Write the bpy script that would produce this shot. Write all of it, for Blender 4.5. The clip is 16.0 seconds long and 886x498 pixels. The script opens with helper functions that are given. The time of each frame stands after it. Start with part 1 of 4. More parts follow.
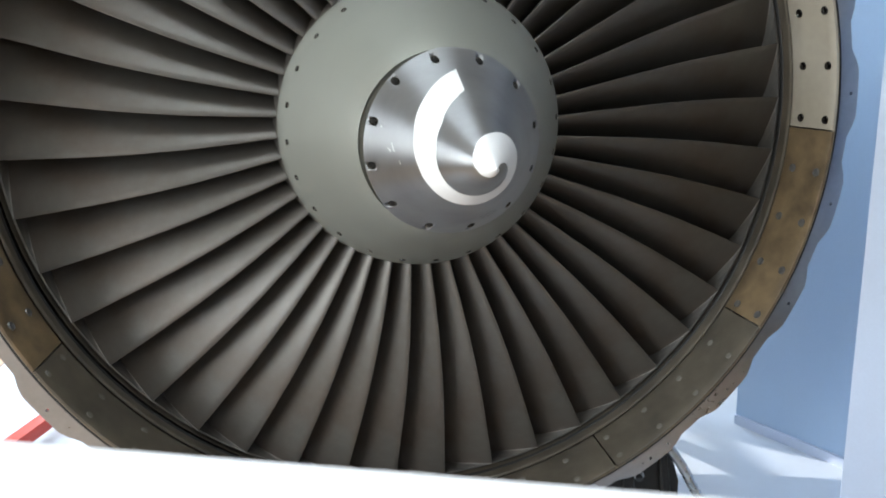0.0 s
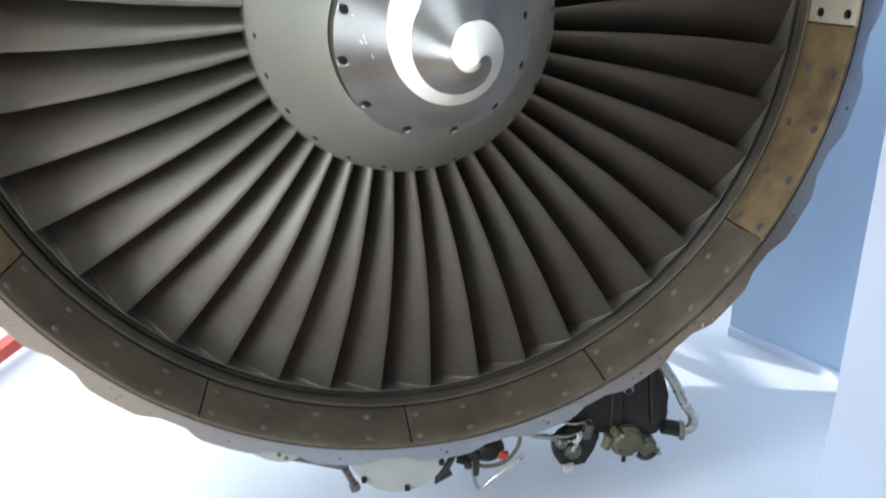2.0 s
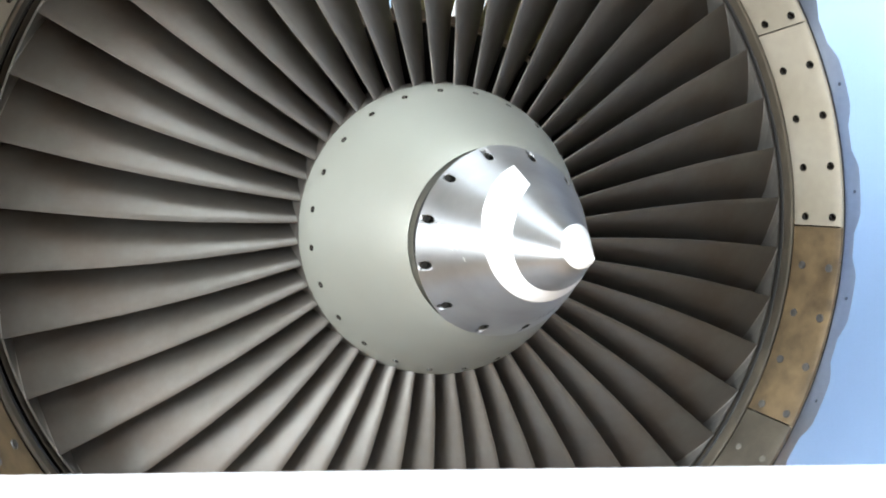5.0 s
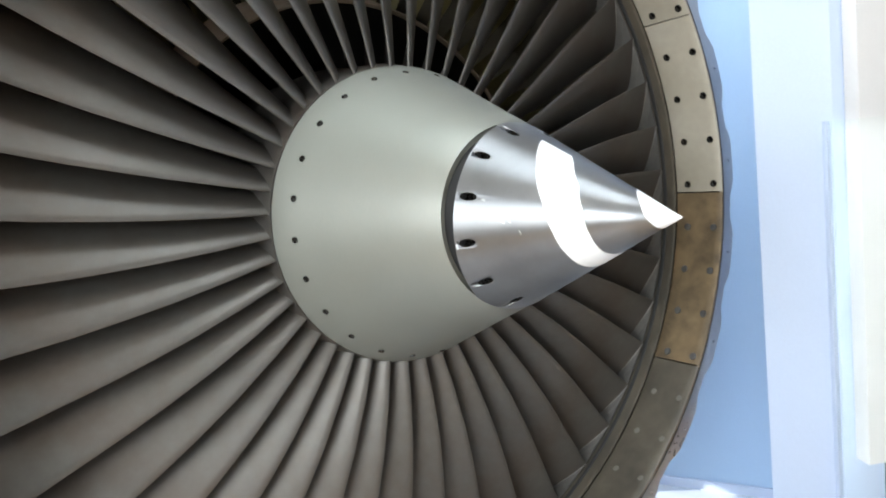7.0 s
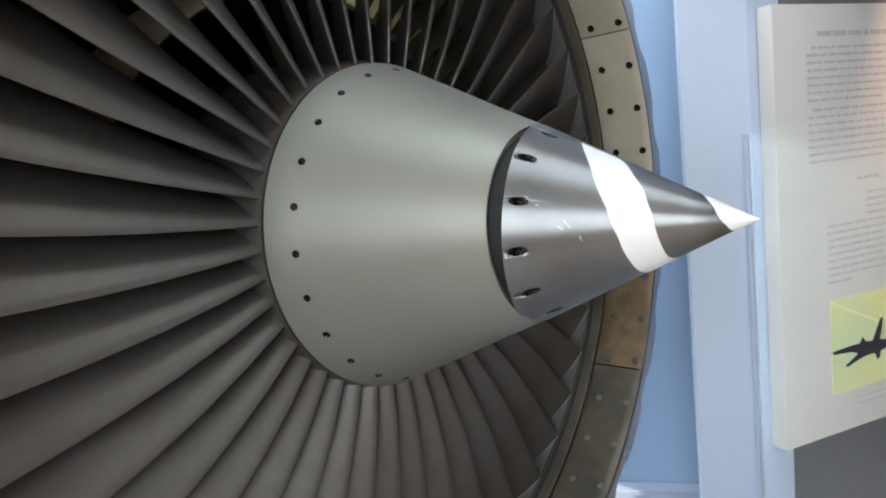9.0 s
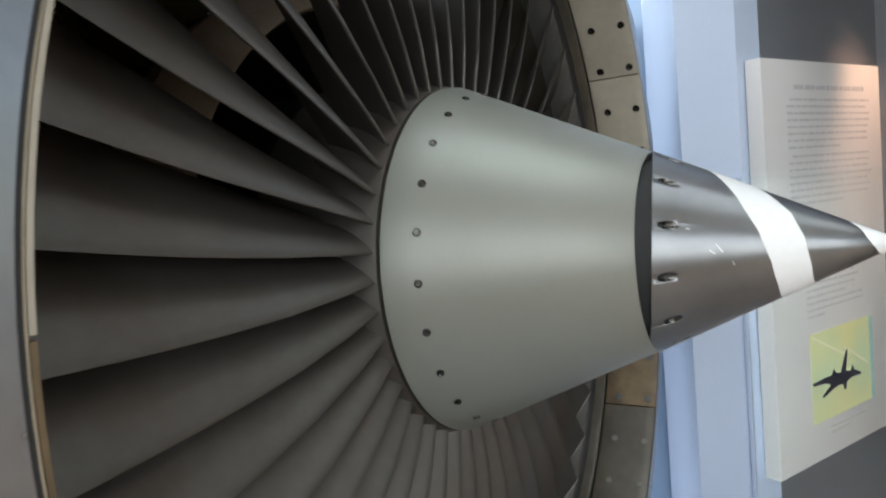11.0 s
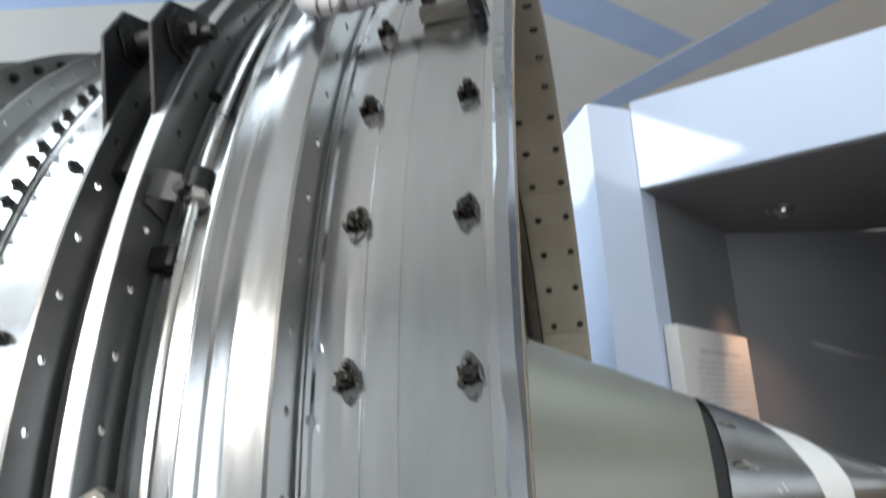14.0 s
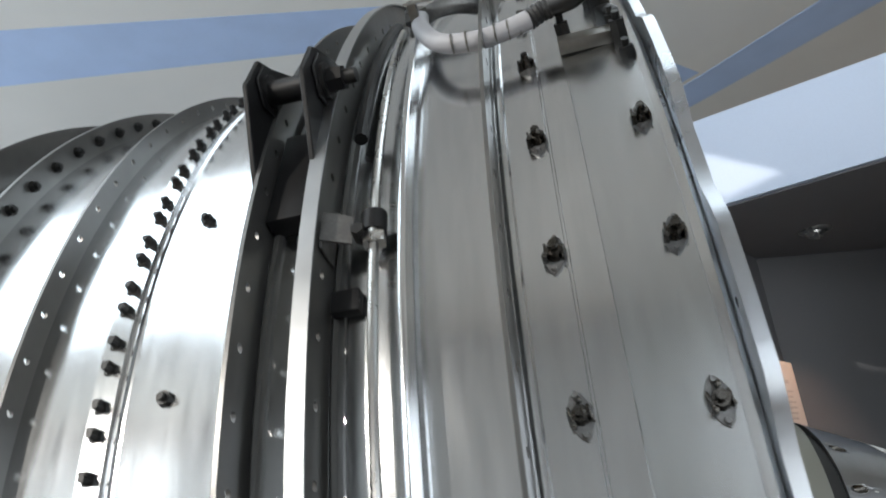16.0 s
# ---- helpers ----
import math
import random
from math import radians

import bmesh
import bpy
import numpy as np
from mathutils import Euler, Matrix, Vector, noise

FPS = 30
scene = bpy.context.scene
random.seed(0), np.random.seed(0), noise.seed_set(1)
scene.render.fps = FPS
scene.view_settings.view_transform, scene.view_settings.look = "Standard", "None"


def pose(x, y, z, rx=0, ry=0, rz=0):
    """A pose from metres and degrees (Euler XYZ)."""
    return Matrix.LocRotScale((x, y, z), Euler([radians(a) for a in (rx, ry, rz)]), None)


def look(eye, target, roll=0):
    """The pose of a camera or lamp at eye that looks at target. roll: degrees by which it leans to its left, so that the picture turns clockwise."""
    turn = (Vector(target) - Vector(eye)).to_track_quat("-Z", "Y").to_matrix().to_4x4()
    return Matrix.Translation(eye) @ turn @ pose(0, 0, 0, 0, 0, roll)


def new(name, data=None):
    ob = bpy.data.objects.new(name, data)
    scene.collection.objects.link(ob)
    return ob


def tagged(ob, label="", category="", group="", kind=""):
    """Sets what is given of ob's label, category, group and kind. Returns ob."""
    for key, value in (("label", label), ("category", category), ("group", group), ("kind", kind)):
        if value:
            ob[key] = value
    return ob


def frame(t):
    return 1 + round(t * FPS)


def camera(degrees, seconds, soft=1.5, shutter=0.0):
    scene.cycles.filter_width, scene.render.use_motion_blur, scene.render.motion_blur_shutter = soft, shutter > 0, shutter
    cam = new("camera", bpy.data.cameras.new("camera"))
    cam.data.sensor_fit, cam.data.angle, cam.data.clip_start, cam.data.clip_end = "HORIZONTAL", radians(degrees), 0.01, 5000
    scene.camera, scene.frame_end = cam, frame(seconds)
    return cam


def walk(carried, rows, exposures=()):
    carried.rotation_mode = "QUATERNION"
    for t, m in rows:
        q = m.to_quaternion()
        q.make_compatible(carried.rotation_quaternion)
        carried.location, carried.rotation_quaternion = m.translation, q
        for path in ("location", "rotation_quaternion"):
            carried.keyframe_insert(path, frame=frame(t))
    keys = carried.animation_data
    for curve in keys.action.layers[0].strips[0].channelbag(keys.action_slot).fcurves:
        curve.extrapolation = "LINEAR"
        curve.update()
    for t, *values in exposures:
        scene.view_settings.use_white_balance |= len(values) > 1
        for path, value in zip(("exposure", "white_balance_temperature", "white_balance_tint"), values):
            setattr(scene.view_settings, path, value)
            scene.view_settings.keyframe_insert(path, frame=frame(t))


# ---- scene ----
cam = camera(63.5, 16.0, soft=1.9, shutter=0.5)
# seconds, eye x y z, turn rx ry rz
ROWS = [
    (0.0, -0.2236, -1.3343, 1.3117, 75.212, 3.013, -9.948),
    (0.5, -0.1925, -1.2893, 1.3065, 74.433, 2.930, -9.671),
    (1.0, -0.1790, -1.2527, 1.3001, 72.029, 2.662, -9.021),
    (1.5, -0.1735, -1.2502, 1.2900, 66.523, 2.262, -9.004),
    (2.0, -0.1797, -1.2458, 1.2836, 67.814, 2.706, -9.994),
    (2.5, -0.2007, -1.2514, 1.2895, 74.863, 3.380, -11.960),
    (3.0, -0.2156, -1.2521, 1.2915, 75.454, 3.366, -12.128),
    (3.5, -0.2379, -1.2481, 1.2923, 76.862, 3.980, -12.639),
    (4.0, -0.2653, -1.2428, 1.2796, 78.922, 3.709, -13.599),
    (4.5, -0.3225, -1.2325, 1.2770, 80.590, 3.897, -13.703),
    (5.0, -0.4140, -1.2337, 1.2811, 84.456, 3.667, -15.576),
    (7.5, -0.8837, -0.9575, 1.2922, 82.018, 6.083, -39.839),
    (8.0, -0.9170, -0.8806, 1.3011, 82.323, 5.501, -43.034),
    (10.5, -1.1725, -0.4370, 1.2945, 83.698, 5.472, -60.311),
    (11.0, -1.1950, -0.3375, 1.2891, 85.770, 4.815, -61.598),
    (11.5, -1.2366, -0.2595, 1.3014, 89.314, 4.260, -62.375),
    (12.0, -1.2856, -0.1611, 1.3009, 94.137, 3.384, -63.841),
    (12.5, -1.3390, -0.0626, 1.3008, 94.985, 2.974, -66.569),
    (13.0, -1.3629, -0.0116, 1.2943, 94.512, 2.413, -70.685),
    (13.5, -1.3870, 0.0172, 1.2903, 94.644, 3.464, -73.956),
    (14.0, -1.4037, 0.0558, 1.2922, 104.575, 3.181, -76.638),
    (14.5, -1.4266, 0.0857, 1.2844, 109.472, 2.993, -77.123),
    (15.0, -1.4333, 0.1027, 1.2826, 110.072, 2.743, -76.027),
    (15.5, -1.4228, 0.1525, 1.2737, 108.400, 2.758, -74.819),
    (16.0, -1.4207, 0.2080, 1.2983, 108.420, 6.778, -75.907),
]
EXPO = [(0.0, 0.78), (1.5, 0.95), (3.5, 1.27), (5.0, 1.7), (7.5, 0.85), (10.5, 0.18), (11.0, 0.18), (11.5, 0.78), (12.0, 0.82), (12.5, 0.62), (13.5, -0.05), (14.5, -0.22), (16.0, -0.6)]
walk(cam, [(t, pose(x, y, z, rx, ry, rz)) for t, x, y, z, rx, ry, rz in ROWS], EXPO)

# ---- light ----
AXIS = 1.17          # height of the engine's axis
FLOOR = -0.05
CEIL = 3.6
world = bpy.data.worlds.new("world")
scene.world = world
world.use_nodes = True
wn = world.node_tree
sky = wn.nodes.new("ShaderNodeTexSky")
sky.sky_type, sky.sun_disc = "NISHITA", False
sky.sun_elevation, sky.sun_rotation = radians(23.7), radians(-52.1)
wn.links.new(sky.outputs[0], wn.nodes["Background"].inputs[0])
wn.nodes["Background"].inputs[1].default_value = 0.12


def lamp(name, kind, m, energy, color=(1, 1, 1), size=(1, 1), angle=0.5):
    data = bpy.data.lights.new(name, kind)
    data.energy, data.color = energy, color
    if kind == "AREA":
        data.shape, data.size, data.size_y = "RECTANGLE", *size
    if kind == "SUN":
        data.angle = radians(angle)
    ob = new(name, data)
    ob.matrix_world = m
    return ob


lamp("sun", "SUN", look((-7.2, 5.6, 4.0), (0, 0, 0)), 3.7, (1.0, 0.94, 0.86))
# daylight of the tall side and rear windows and the roof light, in their openings
lamp("window_light_west_front", "AREA", look((-3.79, -1.9, 1.92), (0, -1.9, 1.92)), 122, (0.90, 0.96, 1.0), (3.1, 2.1))
lamp("window_light_west_rear", "AREA", look((-3.79, 3.45, 2.78), (0, 3.45, 2.78)), 38, (0.82, 0.94, 1.0), (2.2, 1.15))
lamp("window_light_north", "AREA", look((-0.6, 5.19, 1.85), (-0.6, 0, 1.85)), 235, (0.80, 0.90, 1.0), (4.1, 3.2))
# weak warm fill from the front; its window is unseen and added
lamp("window_light_south", "AREA", look((0.1, -5.19, 2.2), (0.1, 0, 2.2)), 6, (1.0, 0.76, 0.58), (5.9, 2.1))
lamp("roof_light", "AREA", pose(-0.45, -0.525, CEIL + 0.19), 33, (0.84, 0.94, 1.0), (1.7, 0.9))
lamp("roof_light_rear", "AREA", pose(-1.2, 2.9, CEIL + 0.19), 90, (0.84, 0.94, 1.0), (1.6, 2.5))

# ---- materials ----


def material(name, color, rough=0.5, metal=0.0, grain=30.0, amount=0.12, bump=0.15, tint=None, stain=1.3, stretch=(1, 1, 1), rough_var=0.12, per_piece=0.0, spec=0.5):
    """A surface with variation at two scales, of grain and of stains, in colour, roughness and relief."""
    mat = bpy.data.materials.new(name)
    mat.use_nodes = True
    nt = mat.node_tree
    b = nt.nodes["Principled BSDF"]
    b.inputs["Metallic"].default_value = metal
    b.inputs["Specular IOR Level"].default_value = spec
    coord = nt.nodes.new("ShaderNodeTexCoord")
    mapping = nt.nodes.new("ShaderNodeMapping")
    mapping.inputs["Scale"].default_value = stretch
    nt.links.new(coord.outputs["Object"], mapping.inputs[0])
    fine, broad = nt.nodes.new("ShaderNodeTexNoise"), nt.nodes.new("ShaderNodeTexNoise")
    fine.inputs["Scale"].default_value, fine.inputs["Detail"].default_value = grain, 6
    broad.inputs["Scale"].default_value, broad.inputs["Detail"].default_value = stain * 3, 5
    nt.links.new(mapping.outputs[0], fine.inputs[0])
    nt.links.new(coord.outputs["Object"], broad.inputs[0])
    dark = nt.nodes.new("ShaderNodeMix")
    dark.data_type = "RGBA"
    other = tint or tuple(c * (1 - 2.2 * amount) for c in color)
    dark.inputs[6].default_value, dark.inputs[7].default_value = (*color, 1), (*other, 1)
    ramp = nt.nodes.new("ShaderNodeMapRange")
    ramp.inputs[1].default_value, ramp.inputs[2].default_value = 0.38, 0.68
    nt.links.new(broad.outputs[0], ramp.inputs[0])
    nt.links.new(ramp.outputs[0], dark.inputs[0])
    fleck = nt.nodes.new("ShaderNodeMix")
    fleck.data_type, fleck.blend_type = "RGBA", "MULTIPLY"
    fleck.inputs[0].default_value = min(1.0, amount * 4)
    grey = nt.nodes.new("ShaderNodeMapRange")
    grey.inputs[1].default_value, grey.inputs[2].default_value, grey.inputs[3].default_value = 0.3, 0.7, 0.72
    nt.links.new(fine.outputs[0], grey.inputs[0])
    nt.links.new(dark.outputs[2], fleck.inputs[6])
    nt.links.new(grey.outputs[0], fleck.inputs[7])
    last = fleck.outputs[2]
    if per_piece:
        info, hue = nt.nodes.new("ShaderNodeObjectInfo"), nt.nodes.new("ShaderNodeHueSaturation")
        span = nt.nodes.new("ShaderNodeMapRange")
        span.inputs[3].default_value, span.inputs[4].default_value = 1 - per_piece, 1 + per_piece
        nt.links.new(info.outputs["Random"], span.inputs[0])
        nt.links.new(span.outputs[0], hue.inputs["Value"])
        nt.links.new(last, hue.inputs["Color"])
        last = hue.outputs[0]
    nt.links.new(last, b.inputs["Base Color"])
    rr = nt.nodes.new("ShaderNodeMapRange")
    rr.inputs[3].default_value, rr.inputs[4].default_value = max(0.02, rough - rough_var), min(1, rough + rough_var)
    mixed = nt.nodes.new("ShaderNodeMath")
    mixed.operation = "MULTIPLY_ADD"
    mixed.inputs[1].default_value = 0.5
    half = nt.nodes.new("ShaderNodeMath")
    half.operation = "MULTIPLY"
    half.inputs[1].default_value = 0.5
    nt.links.new(fine.outputs[0], half.inputs[0])
    nt.links.new(broad.outputs[0], mixed.inputs[0])
    nt.links.new(half.outputs[0], mixed.inputs[2])
    nt.links.new(mixed.outputs[0], rr.inputs[0])
    nt.links.new(rr.outputs[0], b.inputs["Roughness"])
    if bump:
        bp = nt.nodes.new("ShaderNodeBump")
        bp.inputs["Strength"].default_value, bp.inputs["Distance"].default_value = bump, 0.004
        nt.links.new(fine.outputs[0], bp.inputs["Height"])
        nt.links.new(bp.outputs[0], b.inputs["Normal"])
    return mat


def perforated(mat, pitch=0.0045):
    """Adds the fine hole pattern of an acoustic panel as relief and dark pinholes."""
    nt = mat.node_tree
    b = nt.nodes["Principled BSDF"]
    uv = nt.nodes.new("ShaderNodeTexCoord")
    vor = nt.nodes.new("ShaderNodeTexVoronoi")
    vor.inputs["Scale"].default_value, vor.inputs["Randomness"].default_value = 1 / pitch, 0.0
    nt.links.new(uv.outputs["UV"], vor.inputs["Vector"])
    hole = nt.nodes.new("ShaderNodeMapRange")
    hole.inputs[1].default_value, hole.inputs[2].default_value, hole.inputs[3].default_value = 0.16, 0.30, 0.80
    nt.links.new(vor.outputs["Distance"], hole.inputs[0])
    old = b.inputs["Base Color"].links[0].from_socket
    mul = nt.nodes.new("ShaderNodeMix")
    mul.data_type, mul.blend_type = "RGBA", "MULTIPLY"
    mul.inputs[0].default_value = 1.0
    nt.links.new(old, mul.inputs[6])
    nt.links.new(hole.outputs[0], mul.inputs[7])
    nt.links.new(mul.outputs[2], b.inputs["Base Color"])
    return mat


M_BLADE = material("titanium_blade", (0.138, 0.132, 0.121), 0.47, 0.65, 60, 0.09, 0.03, tint=(0.112, 0.090, 0.074), stain=1.6, per_piece=0.07)
M_SHROUD = material("blade_tip_metal", (0.24, 0.228, 0.21), 0.42, 0.6, 60, 0.12, 0.05, per_piece=0.1)
M_EDGE = material("bright_blade_edge", (0.46, 0.44, 0.41), 0.4, 0.7, 80, 0.15, 0.05)
M_CONE = material("grey_green_cone_paint", (0.255, 0.258, 0.226), 0.46, 0.3, 90, 0.04, 0.03, stain=0.9, stretch=(1, 6, 1))
M_NOSE = material("brushed_dark_aluminium", (0.345, 0.35, 0.355), 0.45, 1.0, 25, 0.05, 0.0, tint=(0.24, 0.24, 0.245), stain=2.2, rough_var=0.05)
M_WHITE_PAINT = material("white_spiral_paint", (0.86, 0.86, 0.85), 0.4, 0.0, 70, 0.03, 0.04)
M_BOLT = material("dark_steel_bolt", (0.22, 0.215, 0.20), 0.38, 0.9, 200, 0.12, 0.05)
M_SCREW = material("worn_screw_and_dark_recess", (0.085, 0.08, 0.073), 0.27, 1.0, 200, 0.12, 0.05)
M_FLUSH = material("painted_flush_screw", (0.19, 0.175, 0.15), 0.5, 0.2, 200, 0.1, 0.05)
M_RUST = material("rusty_sleeve", (0.17, 0.08, 0.04), 0.6, 0.3, 120, 0.2, 0.1, stain=8)
M_RING_BLACK = material("ring_black", (0.015, 0.015, 0.015), 0.7, 0.0, 80, 0.1, 0.0)
M_PANEL = perforated(material("tan_acoustic_liner", (0.44, 0.40, 0.33), 0.5, 0.15, 55, 0.08, 0.05, tint=(0.36, 0.32, 0.25), per_piece=0.06))
M_PANEL_BROWN = perforated(material("stained_brown_liner", (0.215, 0.150, 0.082), 0.46, 0.15, 40, 0.14, 0.05, tint=(0.100, 0.072, 0.042), stain=5.0, per_piece=0.06))
M_PANEL_DARK = perforated(material("dark_worn_liner", (0.130, 0.110, 0.082), 0.42, 0.2, 40, 0.14, 0.05, tint=(0.078, 0.067, 0.052), stain=3.0, per_piece=0.06))
M_CREAM = material("pale_edge_seal", (0.33, 0.27, 0.19), 0.5, 0.1, 60, 0.1, 0.05)
M_RUBBER = material("black_rubber_seal", (0.02, 0.02, 0.02), 0.6, 0.0, 60, 0.1, 0.05)
M_SKIN = material("polished_aluminium_skin", (0.66, 0.67, 0.68), 0.18, 1.0, 14, 0.10, 0.02, tint=(0.57, 0.58, 0.59), stain=1.1, stretch=(1, 7, 1), rough_var=0.09)
M_SKIN_FRONT = material("clean_aluminium_band", (0.58, 0.595, 0.605), 0.24, 1.0, 14, 0.09, 0.016, tint=(0.50, 0.515, 0.525), stain=1.4, stretch=(1, 7, 1), rough_var=0.07)
M_GRIT = material("dirty_plate_nut_metal", (0.21, 0.21, 0.21), 0.45, 0.8, 300, 0.2, 0.15, stain=9)
M_FLANGE = material("machined_flange_metal", (0.17, 0.17, 0.166), 0.32, 0.7, 40, 0.10, 0.03, stain=1.5)
M_RIM = material("bright_flange_edge", (0.46, 0.47, 0.48), 0.36, 1.0, 40, 0.05, 0.02)
M_FRONT = material("grey_blue_flange_paint", (0.45, 0.47, 0.50), 0.30, 1.0, 60, 0.08, 0.04)
M_NUT = material("oiled_steel_nut", (0.05, 0.05, 0.05), 0.48, 0.9, 120, 0.15, 0.08)
M_BLACK = material("black_bracket_paint", (0.009, 0.009, 0.010), 0.5, 0.0, 60, 0.15, 0.05, spec=0.22)
M_HOSE = material("pale_grey_hose", (0.36, 0.36, 0.38), 0.55, 0.0, 80, 0.08, 0.05)
M_STEEL = material("satin_steel", (0.55, 0.55, 0.54), 0.28, 1.0, 60, 0.08, 0.03)
M_VANE = material("olive_guide_vane", (0.36, 0.31, 0.13), 0.45, 0.2, 50, 0.12, 0.05, tint=(0.25, 0.22, 0.11), per_piece=0.12)
M_LIP = material("tan_splitter_lip", (0.42, 0.34, 0.26), 0.5, 0.1, 50, 0.10, 0.05, tint=(0.33, 0.25, 0.18), stain=3.0)
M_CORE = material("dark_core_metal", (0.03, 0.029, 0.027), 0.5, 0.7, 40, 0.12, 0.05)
M_OLIVE = material("olive_gearbox_casting", (0.16, 0.15, 0.10), 0.5, 0.4, 45, 0.14, 0.2)
M_DARKCAST = material("dark_casting", (0.035, 0.033, 0.03), 0.45, 0.6, 45, 0.15, 0.2)
M_COVER = material("grey_cover_paint", (0.52, 0.54, 0.51), 0.5, 0.1, 50, 0.08, 0.05)
M_RED = material("red_paint", (0.55, 0.05, 0.03), 0.45, 0.0, 40, 0.08, 0.05)
M_FLOOR = material("pale_platform_coating", (0.52, 0.58, 0.66), 0.3, 0.0, 35, 0.025, 0.0, stain=0.25, rough_var=0.05)
M_WOOD = material("warm_parquet", (0.47, 0.345, 0.24), 0.35, 0.0, 9, 0.08, 0.1, stain=0.4, stretch=(1, 9, 1), per_piece=0.12)
M_BLUE = material("blue_wall_paint", (0.38, 0.52, 0.70), 0.6, 0.0, 160, 0.03, 0.06, stain=0.4)
M_LILAC = material("pale_blue_wall_paint", (0.53, 0.61, 0.76), 0.6, 0.0, 160, 0.03, 0.06, stain=0.4)
# the niche's dimness is put into this darker grey
M_NICHE = material("dim_niche_grey", (0.165, 0.17, 0.185), 0.6, 0.0, 160, 0.04, 0.06, stain=0.5)
M_CEIL = material("cream_ceiling_paint", (0.76, 0.735, 0.68), 0.7, 0.0, 120, 0.04, 0.08, stain=0.3)
M_BAND = material("blue_ceiling_stripe", (0.46, 0.58, 0.80), 0.7, 0.0, 120, 0.03, 0.05)
M_OUTER = material("plain_room_paint", (0.56, 0.545, 0.52), 0.7, 0.0, 120, 0.04, 0.06, stain=0.3)
M_BOARD = material("white_board_face", (0.68, 0.655, 0.635), 0.5, 0.0, 140, 0.02, 0.03, stain=0.4)
M_INK = material("grey_printing_ink", (0.55, 0.53, 0.53), 0.6, 0.0, 90, 0.05, 0.0)
M_PHOTO = material("yellow_sky_photo", (0.78, 0.74, 0.36), 0.4, 0.0, 20, 0.05, 0.0, tint=(0.62, 0.72, 0.46), stain=1.4)
M_TEAL = material("teal_photo_ink", (0.42, 0.66, 0.62), 0.4, 0.0, 30, 0.05, 0.0)
M_CLOUD = material("pale_cloud_ink", (0.86, 0.84, 0.58), 0.4, 0.0, 30, 0.05, 0.0)
M_SILH = material("dark_silhouette_ink", (0.05, 0.05, 0.07), 0.5, 0.0, 60, 0.1, 0.0)
M_RAIL = material("white_rail_coating", (0.84, 0.85, 0.88), 0.35, 0.0, 60, 0.02, 0.03)
M_FRAME = material("window_frame_grey", (0.45, 0.46, 0.48), 0.45, 0.2, 60, 0.06, 0.04)


def glass_material():
    mat = bpy.data.materials.new("clear_glass")
    mat.use_nodes = True
    b = mat.node_tree.nodes["Principled BSDF"]
    b.inputs["Base Color"].default_value = (0.95, 0.98, 0.97, 1)
    b.inputs["Roughness"].default_value = 0.02
    b.inputs["Transmission Weight"].default_value = 1.0
    b.inputs["IOR"].default_value = 1.1
    return mat


M_GLASS = glass_material()


def turned(mat, amount, axis="Y", turn=0.0):
    """Gives a metal the fine rings of a lathe: its gloss spreads along the axis."""
    nt = mat.node_tree
    b = nt.nodes["Principled BSDF"]
    tan = nt.nodes.new("ShaderNodeTangent")
    tan.direction_type, tan.axis = "RADIAL", axis
    nt.links.new(tan.outputs[0], b.inputs["Tangent"])
    b.inputs["Anisotropic"].default_value, b.inputs["Anisotropic Rotation"].default_value = amount, turn


turned(M_NOSE, 0.88, turn=0.25)
turned(M_CONE, 0.5, turn=0.25)

# ---- mesh helpers ----


def finish(bm, mat, name, smooth=True, angle=35):
    bmesh.ops.recalc_face_normals(bm, faces=bm.faces)
    me = bpy.data.meshes.new(name)
    if smooth:
        for f in bm.faces:
            f.smooth = True
        lim = radians(angle)
        for e in bm.edges:
            if len(e.link_faces) == 2 and e.calc_face_angle(0) > lim:
                e.smooth = False
    bm.to_mesh(me)
    bm.free()
    me.materials.append(mat)
    return me


def part(name, bm, mat, parent=None, label="", smooth=True, m=None):
    ob = new(name, finish(bm, mat, name, smooth) if isinstance(bm, bmesh.types.BMesh) else bm)
    if parent:
        ob.parent = parent
    if m is not None:
        ob.matrix_basis = m
    return tagged(ob, label)


def thing(name, label, category, group="", kind="", at=(0, 0, 0)):
    ob = new(name)
    ob.location = at
    ob.empty_display_size = 0.05
    return tagged(ob, label, category, group, kind)


def P(r, y, deg):
    """A point of the engine: radius, place along the axis, degrees from the top towards +x."""
    a = radians(deg)
    return Vector((r * math.sin(a), y, r * math.cos(a)))


def around(deg, r=0.0, y=0.0):
    """The pose of a piece built at the top (z outward, x along the turn), laid at an angle round the axis."""
    return Matrix.Rotation(radians(deg), 4, "Y") @ Matrix.Translation((0, y, r))


def lathe(profile, n=144, closed=False, bm=None):
    """A turned body: profile of (r, y), open unless closed."""
    bm = bm or bmesh.new()
    rings = []
    for r, y in profile:
        if r < 1e-6:
            rings.append([bm.verts.new((0, y, 0))] * n)
        else:
            rings.append([bm.verts.new(P(r, y, 360 * i / n)) for i in range(n)])
    pairs = list(zip(rings, rings[1:])) + ([(rings[-1], rings[0])] if closed else [])
    for a, b in pairs:
        for i in range(n):
            j = (i + 1) % n
            vs = []
            for v in (a[i], a[j], b[j], b[i]):
                if v not in vs:
                    vs.append(v)
            if len(vs) > 2:
                bm.faces.new(vs)
    return bm


